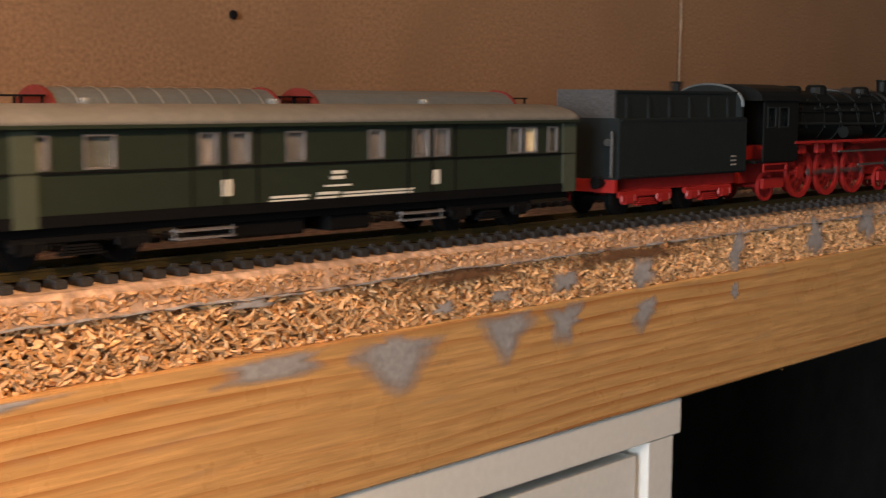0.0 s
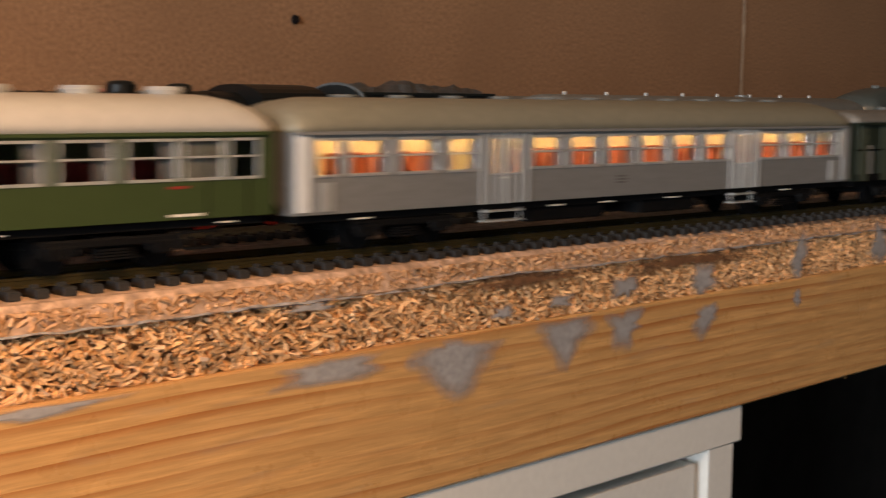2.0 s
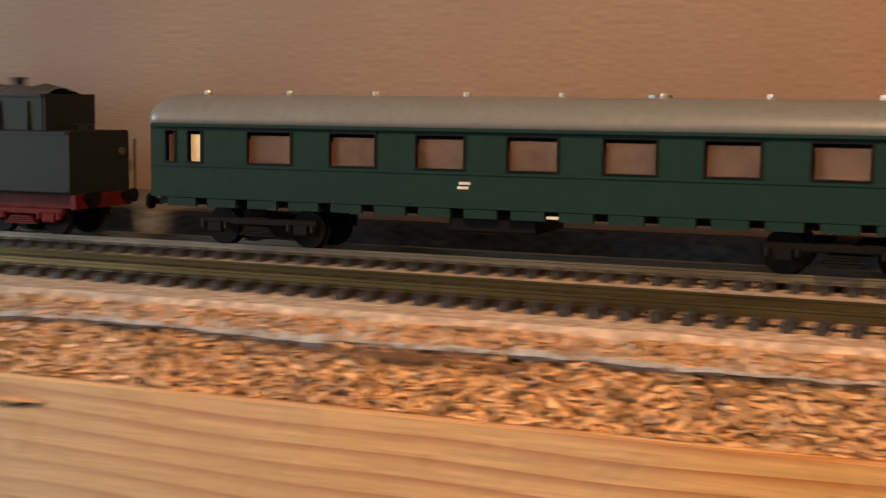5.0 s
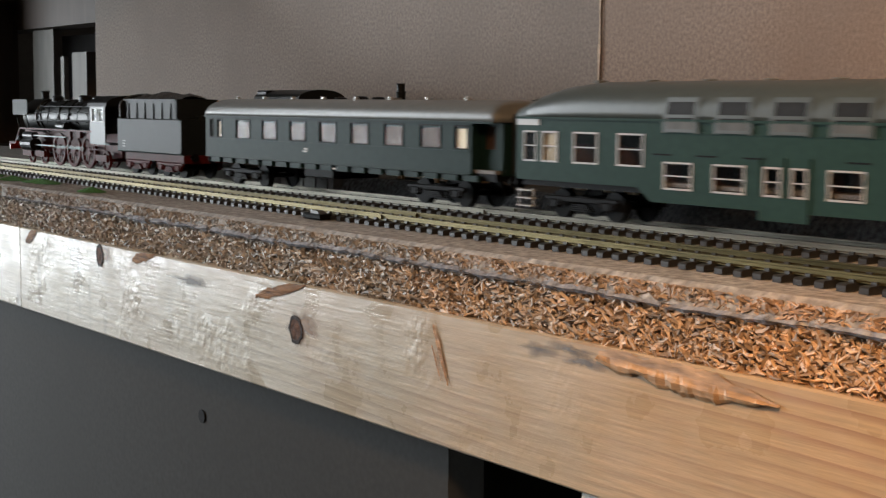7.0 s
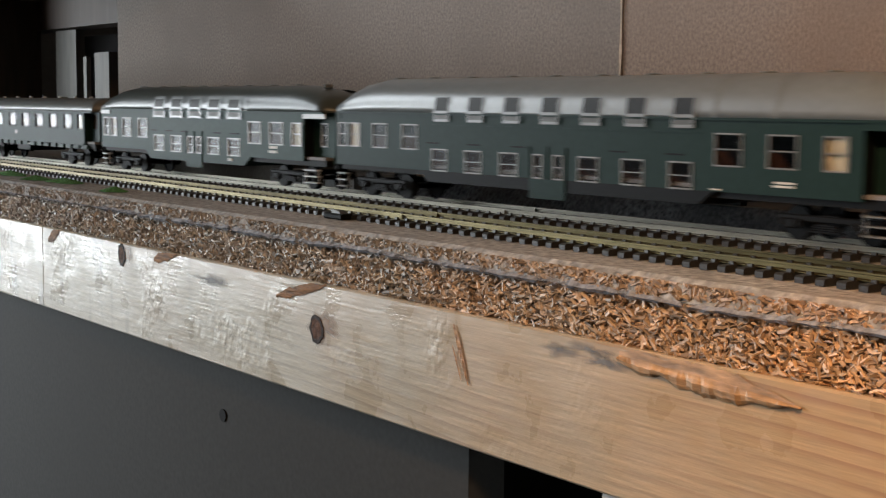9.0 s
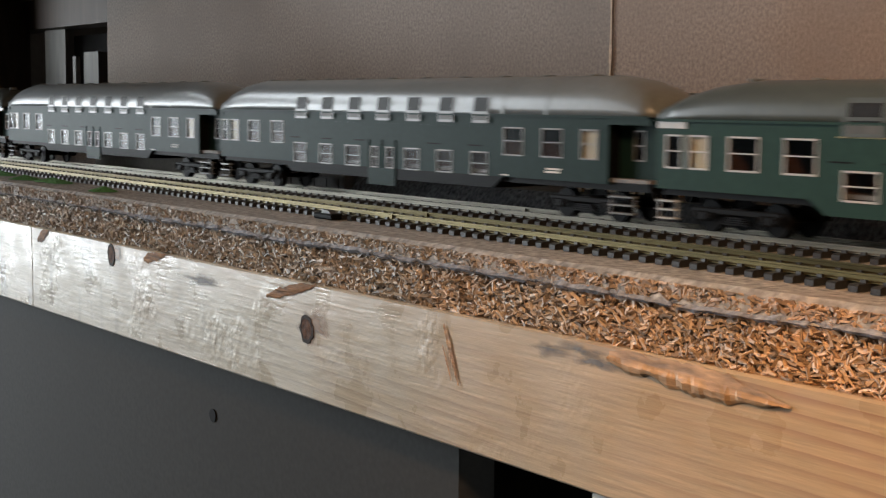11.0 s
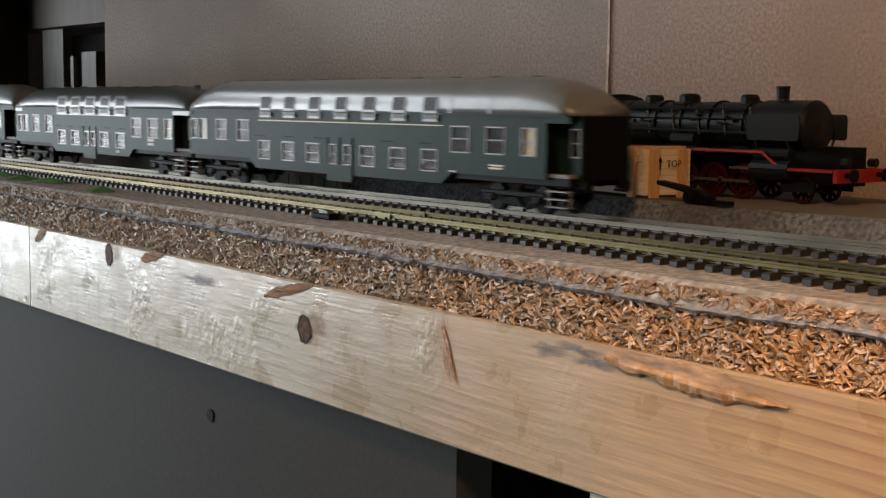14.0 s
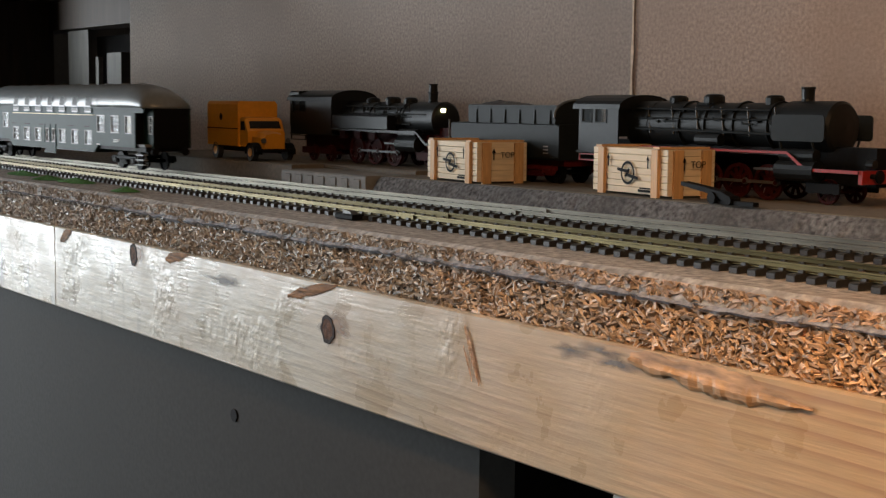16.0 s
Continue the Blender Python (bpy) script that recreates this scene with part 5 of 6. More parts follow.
    for s in (-1, 1):
        bm = bmesh.new()
        pierced(bm, 0.0035, cab, 0.0165, ct - 0.0010, [(0.0055, 0.0125, 0.0300, 0.0385), (0.0145, 0.0225, 0.0300, 0.0385)], s * 0.0160, s * 0.0153)
        w = part("cab_side", bm, body, ob)
        for a, b in ((0.0055, 0.0125), (0.0145, 0.0225)):
            bm = bmesh.new()
            y0, y1 = sorted((s * 0.0163, s * 0.0158))
            ring_frame(bm, a, b, 0.0300, 0.0385, 0.0006, y0, y1)
            part("window_frame", bm, "dulltrim" if spin == "far" else "locogrey", w)
            bm = bmesh.new()
            y0, y1 = sorted((s * 0.0157, s * 0.0155))
            box(bm, a + 0.0004, b - 0.0004, y0, y1, 0.0304, 0.0381)
            part("pane", bm, "glass", w).visible_shadow = False
    bm = bmesh.new()
    n = 12
    prof = [(0.0170 * math.cos(math.pi * i / n), ct - 0.0012 + (ch - ct + 0.0012) * math.sin(math.pi * i / n) ** 0.8) for i in range(n + 1)]
    tube(bm, prof, 0.0, cab + 0.0015)
    part("cab_roof", bm, body, ob)
    bm = bmesh.new()
    box(bm, cab - 0.0008, cab, -0.0152, 0.0152, 0.0240, ct)
    box(bm, 0.0, cab, -0.0145, 0.0145, 0.0160, 0.0170)
    part("cab_front", bm, body, ob)
    for s in (-1, 1):
        bm = bmesh.new()
        ring_frame(bm, 0.004, 0.022, 0.0125, 0.0158, 0.0006, s * 0.0158 - 0.0003, s * 0.0158 + 0.0003)
        part("cab_steps", bm, edge, ob)
    # frame, cylinders, beam
    bm = bmesh.new()
    box(bm, 0.004, fr, -0.0048, 0.0048, 0.0075, 0.0225)
    part("main_frame", bm, under, ob)
    for s in (-1, 1):
        bm = bmesh.new()
        rod(bm, (fr - 0.040, s * 0.0128, 0.0130), (fr - 0.021, s * 0.0128, 0.0130), 0.0042, 14)
        rod(bm, (fr - 0.039, s * 0.0128, 0.0190), (fr - 0.022, s * 0.0128, 0.0190), 0.0026, 12)
        part("cylinder", bm, body, ob)
        bm = bmesh.new()
        box(bm, drivers[-1] - 0.004, fr - 0.038, s * 0.0132 - 0.0004, s * 0.0132 + 0.0004, 0.0125, 0.0134)
        box(bm, drivers[-2], fr - 0.038, s * 0.0140 - 0.0004, s * 0.0140 + 0.0004, 0.0188, 0.0196)
        part("valve_gear", bm, "steel", ob)
        for k in range(3):
            x = cab + 0.006 + k * 0.016
            bm = bmesh.new()
            box(bm, x, x + 0.006, s * 0.0125 - 0.001, s * 0.0125 + 0.001, rz - 0.0045, rz - 0.0003)
            part("hanger_bracket", bm, under, ob)
    bm = bmesh.new()
    box(bm, fr, fr + 0.0018, -0.0155, 0.0155, 0.0090, 0.0142)
    part("buffer_beam", bm, "red", ob)
    for s in (-1, 1):
        bm = bmesh.new()
        rod(bm, (fr + 0.0018, s * 0.0100, 0.0120), (fr + 0.0052, s * 0.0100, 0.0120), 0.0010, 8)
        rod(bm, (fr + 0.0052, s * 0.0100, 0.0120), (fr + 0.0060, s * 0.0100, 0.0120), 0.0026, 12)
        part("buffer", bm, "black", ob)
        bm = bmesh.new()
        rod(bm, (fr - 0.001, s * 0.0085, 0.0165), (fr + 0.0022, s * 0.0085, 0.0165), 0.0018, 12)
        part("headlamp", bm, "loco", ob)
    if deflector:
        x0, x1, z0, z1 = deflector
        for s in (-1, 1):
            bm = bmesh.new()
            q = 0.0016
            pts = [(px + q * math.cos(a), pz + q * math.sin(a)) for px, pz, a0 in ((x1 - q, z1 - q, 0), (x0 + q, z1 - q, 90), (x0 + q, z0 + q, 180), (x1 - q, z0 + q, 270)) for a in (radians(a0 + 22.5 * i) for i in range(5))]
            loft(bm, [[(px, s * 0.0150 + yy, pz) for px, pz in pts] for yy in (-0.0003, 0.0003)])
            for x in (x0 + 0.004, x1 - 0.006):
                rod(bm, (x, s * 0.0148, z0), (x, s * 0.0125, rz), 0.0005, 6)
            part("smoke_deflector", bm, "locogrey", ob)
    # wheels
    wheels = []
    for x in drivers:
        bm = bmesh.new()
        for s in (-1, 1):
            spoked(bm, r, s * (GAUGE / 2 + 0.0006))
            rod(bm, (0.0055, s * (GAUGE / 2 + 0.0009), 0), (0.0055, s * (GAUGE / 2 + 0.0030), 0), 0.0010, 8)
        rod(bm, (0, -GAUGE / 2, 0), (0, GAUGE / 2, 0), 0.0014, 8)
        w = part("driving_wheelset", bm, wheel, ob, "red spoked driving wheels", at=(x, 0, r))
        wheels.append(w)
    bm = bmesh.new()
    for s in (-1, 1):
        y = s * (GAUGE / 2 + 0.0022)
        box(bm, drivers[0] - 0.002, drivers[-1] + 0.002, y - 0.0004, y + 0.0004, -0.0006, 0.0006)
        for x in drivers:
            rod(bm, (x, y - 0.0006, 0), (x, y + 0.0006, 0), 0.0014, 10)
    rods = part("coupling_rod", bm, "steel", ob, "bright steel coupling rods", at=(0.0055, 0, r))
    for x, rr in (*lead, *trail):
        bm = bmesh.new()
        for s in (-1, 1):
            spoked(bm, rr, s * (GAUGE / 2 + 0.0006), 18, 8)
        rod(bm, (0, -GAUGE / 2, 0), (0, GAUGE / 2, 0), 0.0010, 8)
        part("carrying_wheelset", bm, wheel, ob, at=(x, 0, rr))
    for x, rr in (*lead, *trail):
        for s in (-1, 1):
            bm = bmesh.new()
            box(bm, x - 0.008, x + 0.008, s * 0.0118 - 0.0007, s * 0.0118 + 0.0007, rr - 0.0005, rr + 0.0035)
            part("carrying_frame", bm, under, ob)
    return ob, wheels, rods, r


def tender(label, L=0.083, body="locogrey", coal=True, z0=0.0130, z1=0.0330, z2=0.0440, heap=1.0, rear=0.012, under="red", peaks=()):
    ob = holder("tender", label, "tender", "tenders")
    w = 0.0157
    bm = bmesh.new()
    box(bm, 0, L, -w, w, z0, z1, 0.0008)
    part("water_tank", bm, body, ob)
    bm = bmesh.new()
    for s in (-1, 1):
        box(bm, 0.001, L - 0.001, s * (w + 0.0001) - 0.0002, s * (w + 0.0001) + 0.0002, z1 - 0.0012, z1 - 0.0004)
        box(bm, 0.001, L - 0.001, s * (w + 0.0001) - 0.0002, s * (w + 0.0001) + 0.0002, z0 + 0.0008, z0 + 0.0014)
    part("tank_beading", bm, body, ob)
    bm = bmesh.new()
    c = 0.0118
    x0, x1 = rear, L - 0.004
    pierced(bm, x0, x1, z1, z2, [], -c - 0.0012, -c)
    pierced(bm, x0, x1, z1, z2, [], c + 0.0012, c)
    box(bm, x0, x0 + 0.001, -c, c, z1, z2)
    part("coal_bunker", bm, body, ob)
    for k in range(6):
        x = x0 + 0.006 + k * (x1 - x0 - 0.012) / 5
        for s in (-1, 1):
            bm = bmesh.new()
            loft(bm, [[(x - 0.0008, s * (c + 0.0010), z1), (x + 0.0008, s * (c + 0.0010), z1), (x + 0.0008, s * (c + 0.0020), z1), (x - 0.0008, s * (c + 0.0020), z1)],
                      [(x - 0.0008, s * (c + 0.0010), z2 - 0.002), (x + 0.0008, s * (c + 0.0010), z2 - 0.002), (x + 0.0008, s * (c + 0.0016), z2 - 0.002), (x - 0.0008, s * (c + 0.0016), z2 - 0.002)]])
            part("bunker_rib", bm, body, ob)
    # arched front plate, flat rear plate, top rails, filler hatch
    bm = bmesh.new()
    arch = [(w * math.cos(math.pi * i / 14), z2 - 0.0055 + 0.0085 * math.sin(math.pi * i / 14) ** 0.8) for i in range(15)]
    tube(bm, [(-w, z1), (w, z1)] + arch, x1, x1 + 0.0012)
    part("front_plate", bm, body, ob)
    bm = bmesh.new()
    for (ya, za), (yb, zb) in zip(arch, arch[1:]):
        rod(bm, (x1 + 0.0006, ya, za), (x1 + 0.0006, yb, zb), 0.0007, 6)
    part("plate_rim", bm, "rimgrey", ob, "pale grey rim of the front plate")
    bm = bmesh.new()
    box(bm, x0 - 0.0010, x0 - 0.0001, -c - 0.0010, c + 0.0010, z1, z2 + 0.0004)
    part("rear_plate", bm, "coal" if rear < 0.01 else body, ob)
    bm = bmesh.new()
    for s in (-1, 1):
        box(bm, x0, x1, s * (c + 0.0010) - 0.0008, s * (c + 0.0010) + 0.0008, z2 - 0.0006, z2 + 0.0003)
    part("bunker_rail", bm, body, ob)
    if rear > 0.01:
        bm = bmesh.new()
        lathe_z(bm, [(z1 - 0.0003, 0.0034), (z1 + 0.0016, 0.0034), (z1 + 0.0021, 0.0028)], 0.006, 0.0, 14)
        part("filler_hatch", bm, body, ob)
    if coal:
        bm = bmesh.new()
        nx, ny = 26, 10
        g = []
        for i in range(nx + 1):
            row = []
            for j in range(ny + 1):
                x, y = x0 + 0.001 + (x1 - x0 - 0.002) * i / nx, -c + 2 * c * j / ny
                h = (1 - abs(j / ny * 2 - 1) ** 2) * (0.0040 + 0.0030 * math.sin(i / nx * 6.0 + 0.5)) + 0.0024 * noise.noise((x * 260, y * 260, 1)) + 0.0016 * noise.noise((x * 700, y * 700, 4))
                for px, ph, pw in peaks:
                    h += (1 - abs(j / ny * 2 - 1) ** 2) * ph * math.exp(-((x - px) / pw) ** 2)
                row.append(bm.verts.new((x, y, z2 - 0.0010 + h * heap)))
            g.append(row)
        for i in range(nx):
            for j in range(ny):
                bm.faces.new((g[i][j], g[i + 1][j], g[i + 1][j + 1], g[i][j + 1]))
        part("coal_load", bm, "coal", ob, "heaped black coal")
    bm = bmesh.new()
    box(bm, 0.001, L - 0.001, -0.0110, 0.0110, 0.0085, z0)
    box(bm, -0.0015, 0.0002, -0.0150, 0.0150, 0.0085, 0.0130)
    part("tender_frame", bm, under, ob)
    for cx in (0.021, L - 0.021):
        bogie(ob, cx, 0.0055, 0.0150, 0.0215, under)
    for s in (-1, 1):
        bm = bmesh.new()
        rod(bm, (-0.0015, s * 0.0100, 0.0120), (-0.0060, s * 0.0100, 0.0120), 0.0012, 8, 0.0024)
        part("buffer", bm, "black", ob)
        bm = bmesh.new()
        y = s * (w + 0.0002)
        for k in range(3):
            box(bm, L - 0.0110, L - 0.0075, y - 0.0001, y + 0.0001, z0 + 0.0030 + k * 0.0016, z0 + 0.0036 + k * 0.0016)
        part("lettering", bm, "platedim", ob)
    bm = bmesh.new()
    rod(bm, (-0.0010, -0.0110, 0.0260), (-0.0002, -0.0110, 0.0260), 0.0013, 10)
    rod(bm, (-0.0030, -w + 0.001, 0.014), (-0.0030, -w + 0.001, 0.030), 0.0005, 6)
    part("rear_lamp", bm, "steel", ob)
    return ob


def tank_loco():
    ob, w, rods, r = steam_loco("small black tank locomotive with one lit headlamp", (0.070, 0.090, 0.110), 0.0080, ((0.145, 0.0050),), ((0.020, 0.005), (0.040, 0.005)), 0.168,
                                cab=0.052, boiler_z=0.0270, boiler_r=0.0092, rz=0.0195, ch=0.0435, nose=0.012, edge="loco", wheel="shadedred", under="shadedred")
    for s in (-1, 1):
        bm = bmesh.new()
        y0, y1 = sorted((s * 0.0095, s * 0.0158))
        box(bm, 0.053, 0.112, y0, y1, 0.0200, 0.0290, 0.0010)
        part("side_tank", bm, "loco", ob)
    bm = bmesh.new()
    box(bm, 0.001, 0.012, -0.0150, 0.0150, 0.0200, 0.0430, 0.001)
    part("coal_bunker", bm, "loco", ob)
    bm = bmesh.new()
    lathe_z(bm, [(0.0350, 0.0022), (0.0461, 0.0024), (0.0467, 0.0028)], 0.1350, 0, 14)
    part("tall_chimney", bm, "loco", ob)
    bm = bmesh.new()
    lathe_x(bm, [(0.1485, 0.0012), (0.1502, 0.0012), (0.1506, 0.0006)], -0.0035, 0.0320, 12)
    part("lit_headlamp", bm, "headlamp", ob, "glowing yellow headlamp")
    return ob


def crate(label, size, m, seed):
    """A slatted wooden crate with corner battens."""
    ob = holder("wooden_crate", label, "crate", "wooden crates")
    ob.matrix_world = m
    a, b, h = size
    n = 7
    for k in range(n):
        z0, z1 = h * k / n, h * (k + 1) / n - 0.00012
        bm = bmesh.new()
        box(bm, 0.0006, a - 0.0006, 0.0006, b - 0.0006, z0 + 0.0010, z1 + 0.0010, 0.0002)
        part("slat_course", bm, "crate", ob)
    for x in (0.006, a - 0.010):
        for y in (0.0, b - 0.0004):
            bm = bmesh.new()
            box(bm, x, x + 0.0042, y - 0.0008, y + 0.0008, 0.0, h + 0.0008)
            part("batten", bm, "crate_edge", ob)
    for y in (0.003, b - 0.008):
        for x in (a,):
            bm = bmesh.new()
            box(bm, x - 0.0004, x + 0.0008, y, y + 0.0048, 0.0, h + 0.0008)
            part("batten", bm, "crate_edge", ob)
    bm = bmesh.new()
    box(bm, 0.004, 0.0085, -0.0005, b + 0.0005, h + 0.0010, h + 0.0019)
    part("lid_batten", bm, "crate_edge", ob)
    bm = bmesh.new()
    box(bm, a - 0.0095, a - 0.005, -0.0005, b + 0.0005, h + 0.0010, h + 0.0019)
    part("lid_batten", bm, "crate_edge", ob)
    # stencil: ring with a flash, arrows, words
    bm = bmesh.new()
    cx, cz, rr = a * 0.50, h * 0.50, h * 0.26
    for i in range(28):
        p, q = 2 * math.pi * i / 28, 2 * math.pi * (i + 1) / 28
        quad(bm, [(cx + s * math.cos(t), -0.0002, cz + s * math.sin(t)) for s, t in ((rr, p), (rr, q), (rr * 0.78, q), (rr * 0.78, p))])
    for (x0, z0), (x1, z1) in (((-1.5, 0.28), (0.25, 0.10)), ((0.25, 0.35), (-0.3, -0.35)), ((-0.25, -0.15), (1.5, -0.42))):
        d = Vector((z0 - z1, x1 - x0)).normalized() * rr * 0.13
        quad(bm, [(cx + x0 * rr + d.x, -0.0003, cz + z0 * rr + d.y), (cx + x0 * rr - d.x, -0.0003, cz + z0 * rr - d.y),
                  (cx + x1 * rr - d.x, -0.0003, cz + z1 * rr - d.y), (cx + x1 * rr + d.x, -0.0003, cz + z1 * rr + d.y)])
    for x in (a * 0.24, a * 0.76):
        box(bm, x - 0.0003, x + 0.0003, -0.0003, -0.0001, h * 0.62, h * 0.86)
        bm.faces.new([bm.verts.new(p) for p in ((x - 0.0011, -0.0003, h * 0.80), (x + 0.0011, -0.0003, h * 0.80), (x, -0.0003, h * 0.92))])
    box(bm, a * 0.64, a * 0.86, -0.0003, -0.0001, h * 0.10, h * 0.155)
    box(bm, a * 0.66, a * 0.83, -0.0003, -0.0001, h * 0.17, h * 0.20)
    part("stencil", bm, "ink", ob, "black stencilled ring and arrows")
    bm = bmesh.new()
    box(bm, a + 0.0008, a + 0.0010, b * 0.30, b * 0.32, h * 0.60, h * 0.84)
    bm.faces.new([bm.verts.new(p) for p in ((a + 0.0010, b * 0.27, h * 0.78), (a + 0.0010, b * 0.35, h * 0.78), (a + 0.0010, b * 0.31, h * 0.90))])
    part("arrow", bm, "ink", ob)
    cu = bpy.data.curves.new("stencil_word", "FONT")
    cu.body, cu.size, cu.extrude = "TOP", h * 0.21, 0.00005
    cu.materials.append(M["ink"])
    t = new("stencil_word", cu)
    t.parent = ob
    t.matrix_local = pose(a + 0.0009, b * 0.44, h * 0.66, 90, 0, 90)
    return ob


def mail_truck(m):
    ob = holder("mail_truck", "old yellow-orange postal box truck with black wheels", "truck")
    ob.matrix_world = m
    bm = bmesh.new()
    tube(bm, [(-0.0135, 0.0085), (0.0135, 0.0085), (0.0135, 0.0345), (0.0120, 0.0365), (-0.0120, 0.0365), (-0.0135, 0.0345)], 0.0, 0.048)
    part("box_body", bm, "orange", ob)
    bm = bmesh.new()
    box(bm, 0.0, 0.048, -0.0139, -0.0134, 0.0190, 0.0196)
    part("side_stripe", bm, "black", ob)
    bm = bmesh.new()
    loft(bm, [[(x, y, z) for y, z in ((-0.0125, 0.0085), (0.0125, 0.0085), (0.0125, zz), (0.0110, zz + 0.0012), (-0.0110, zz + 0.0012), (-0.0125, zz))] for x, zz in ((0.0485, 0.0255), (0.0560, 0.0250), (0.0605, 0.0175), (0.0610, 0.0170))])
    part("cab", bm, "orange", ob)
    bm = bmesh.new()
    quad(bm, [(0.0575, -0.0100, 0.0242), (0.0575, 0.0100, 0.0242), (0.0606, 0.0108, 0.0184), (0.0606, -0.0108, 0.0184)])
    quad(bm, [(0.0505, -0.0127, 0.0240), (0.0560, -0.0127, 0.0240), (0.0575, -0.0127, 0.0185), (0.0505, -0.0127, 0.0185)])
    part("cab_windows", bm, "upper_glass", ob)
    bm = bmesh.new()
    loft(bm, [[(x, w * c, 0.0070 + h * s) for c, s in ((-1, 0), (1, 0), (1, 0.7), (0.7, 0.95), (0.0, 1.05), (-0.7, 0.95), (-1, 0.7))] for x, w, h in ((0.0600, 0.0100, 0.0110), (0.0680, 0.0085, 0.0105), (0.0725, 0.0070, 0.0095))])
    part("bonnet", bm, "orange", ob)
    for s in (-1, 1):
        bm = bmesh.new()
        n = 8
        ring = [(0.0665 + 0.0072 * math.cos(math.pi * i / n), 0.0040 + 0.0072 * math.sin(math.pi * i / n)) for i in range(n + 1)]
        for (xa, za), (xb, zb) in zip(ring, ring[1:]):
            quad(bm, [(xa, s * 0.0085, za), (xb, s * 0.0085, zb), (xb, s * 0.0140, zb), (xa, s * 0.0140, za)])
        part("mudguard", bm, "black", ob)
        bm = bmesh.new()
        rod(bm, (0.0735, s * 0.0080, 0.0125), (0.0750, s * 0.0080, 0.0125), 0.0016, 10)
        part("headlight", bm, "steel", ob)
        for x in (0.0130, 0.0665):
            bm = bmesh.new()
            rod(bm, (x, s * 0.0135, 0.0052), (x, s * 0.0100, 0.0052), 0.0052, 18)
            wh = part("wheel", bm, "rubber", ob)
            bm = bmesh.new()
            rod(bm, (x, s * 0.0138, 0.0052), (x, s * 0.0132, 0.0052), 0.0026, 12)
            part("hub", bm, "orange", wh)
    bm = bmesh.new()
    box(bm, 0.0735, 0.0755, -0.0130, 0.0130, 0.0058, 0.0075)
    box(bm, 0.002, 0.070, -0.0060, 0.0060, 0.0050, 0.0085)
    part("bumper", bm, "black", ob)
    bm = bmesh.new()
    rod(bm, (0.022, -0.0137, 0.0265), (0.022, -0.0135, 0.0265), 0.0022, 12)
    part("door_badge", bm, "black", ob)
    return ob


def hooded_wagon(label, L, ribs, m):
    """Goods wagon under a rounded grey hood with red end walls."""
    ob = holder("hooded_wagon", label, "goods wagon", "parked wagons")
    ob.matrix_world = m
    w, z0, z1 = 0.0140, 0.0300, 0.0425
    for x in (0.0, L - 0.0015):
        bm = bmesh.new()
        n = 14
        tube(bm, [(-w, 0.0110), (w, 0.0110)] + [((w + 0.0004) * math.cos(math.pi * i / n), z0 + (z1 - z0 + 0.0008) * math.sin(math.pi * i / n)) for i in range(n + 1)], x, x + 0.0015)
        part("end_wall", bm, "redbrown", ob)
    bm = bmesh.new()
    n = 16
    tube(bm, [(w * math.cos(math.pi * i / n), z0 + (z1 - z0) * math.sin(math.pi * i / n)) for i in range(n + 1)], 0.0015, L - 0.0015)
    box(bm, 0.0015, L - 0.0015, -w, w, 0.0110, z0)
    part("hood", bm, "roof_grey", ob)
    for k in range(ribs):
        x = 0.010 + k * (L - 0.02) / max(1, ribs - 1)
        bm = bmesh.new()
        for i in range(n):
            a, b = math.pi * i / n, math.pi * (i + 1) / n
            p, q = [((w + 0.0005) * math.cos(t), z0 + (z1 - z0 + 0.0005) * math.sin(t)) for t in (a, b)]
            quad(bm, [(x, *p), (x + 0.0010, *p), (x + 0.0010, *q), (x, *q)])
        part("hood_rib", bm, "bright", ob)
    bm = bmesh.new()
    box(bm, -0.010, L + 0.010, -w, w, 0.0080, 0.0110)
    part("wagon_frame", bm, "redbrown", ob)
    for x in (0.018, L - 0.018):
        bogie(ob, x, 0.0055, 0.0145, 0.020)
    for x in (-0.010, L + 0.002):
        bm = bmesh.new()
        for y in (-0.009, 0.009):
            rod(bm, (x, y, 0.011), (x, y, 0.0395), 0.0005, 6)
            rod(bm, (x + 0.008, y, 0.011), (x + 0.008, y, 0.0395), 0.0005, 6)
        box(bm, x - 0.0005, x + 0.0085, -0.0105, 0.0105, 0.0391, 0.0398)
        part("end_platform_rail", bm, "black", ob)
    return ob


# ---- what stands behind the tracks ----
PZ = 0.0090
bm = bmesh.new()
xs = np.arange(-0.602, 0.30, 0.0035)
rows = []
for x in xs:
    n1 = 0.0012 * noise.noise((x * 70, 0, 0)) + 0.0008 * noise.noise((x * 240, 2, 0))
    n2 = 0.0009 * noise.noise((x * 90, 5, 0)) + 0.0010 * noise.noise((x * 300, 7, 0))
    rows.append([(x, 0.1205 + n1, 0.0), (x, 0.1225 + n2, 0.0035), (x, 0.1245 + n1 * 0.7, 0.0068), (x, 0.1268 + n2 * 0.5, PZ), (x, WALL - 0.002, PZ), (x, WALL - 0.002, 0.0)])
loft(bm, rows)
tagged(part("ballast_platform", bm, "roadbed"), "rough grey foam roadbed platform behind the tracks", "platform", kind="structure")
bm = bmesh.new()
box(bm, -0.601, 0.295, 0.1290, WALL - 0.003, PZ - 0.001, PZ + 0.0004)
tagged(part("platform_deck", bm, "deck"), "smooth brown-grey deck of the platform", "platform", kind="structure")


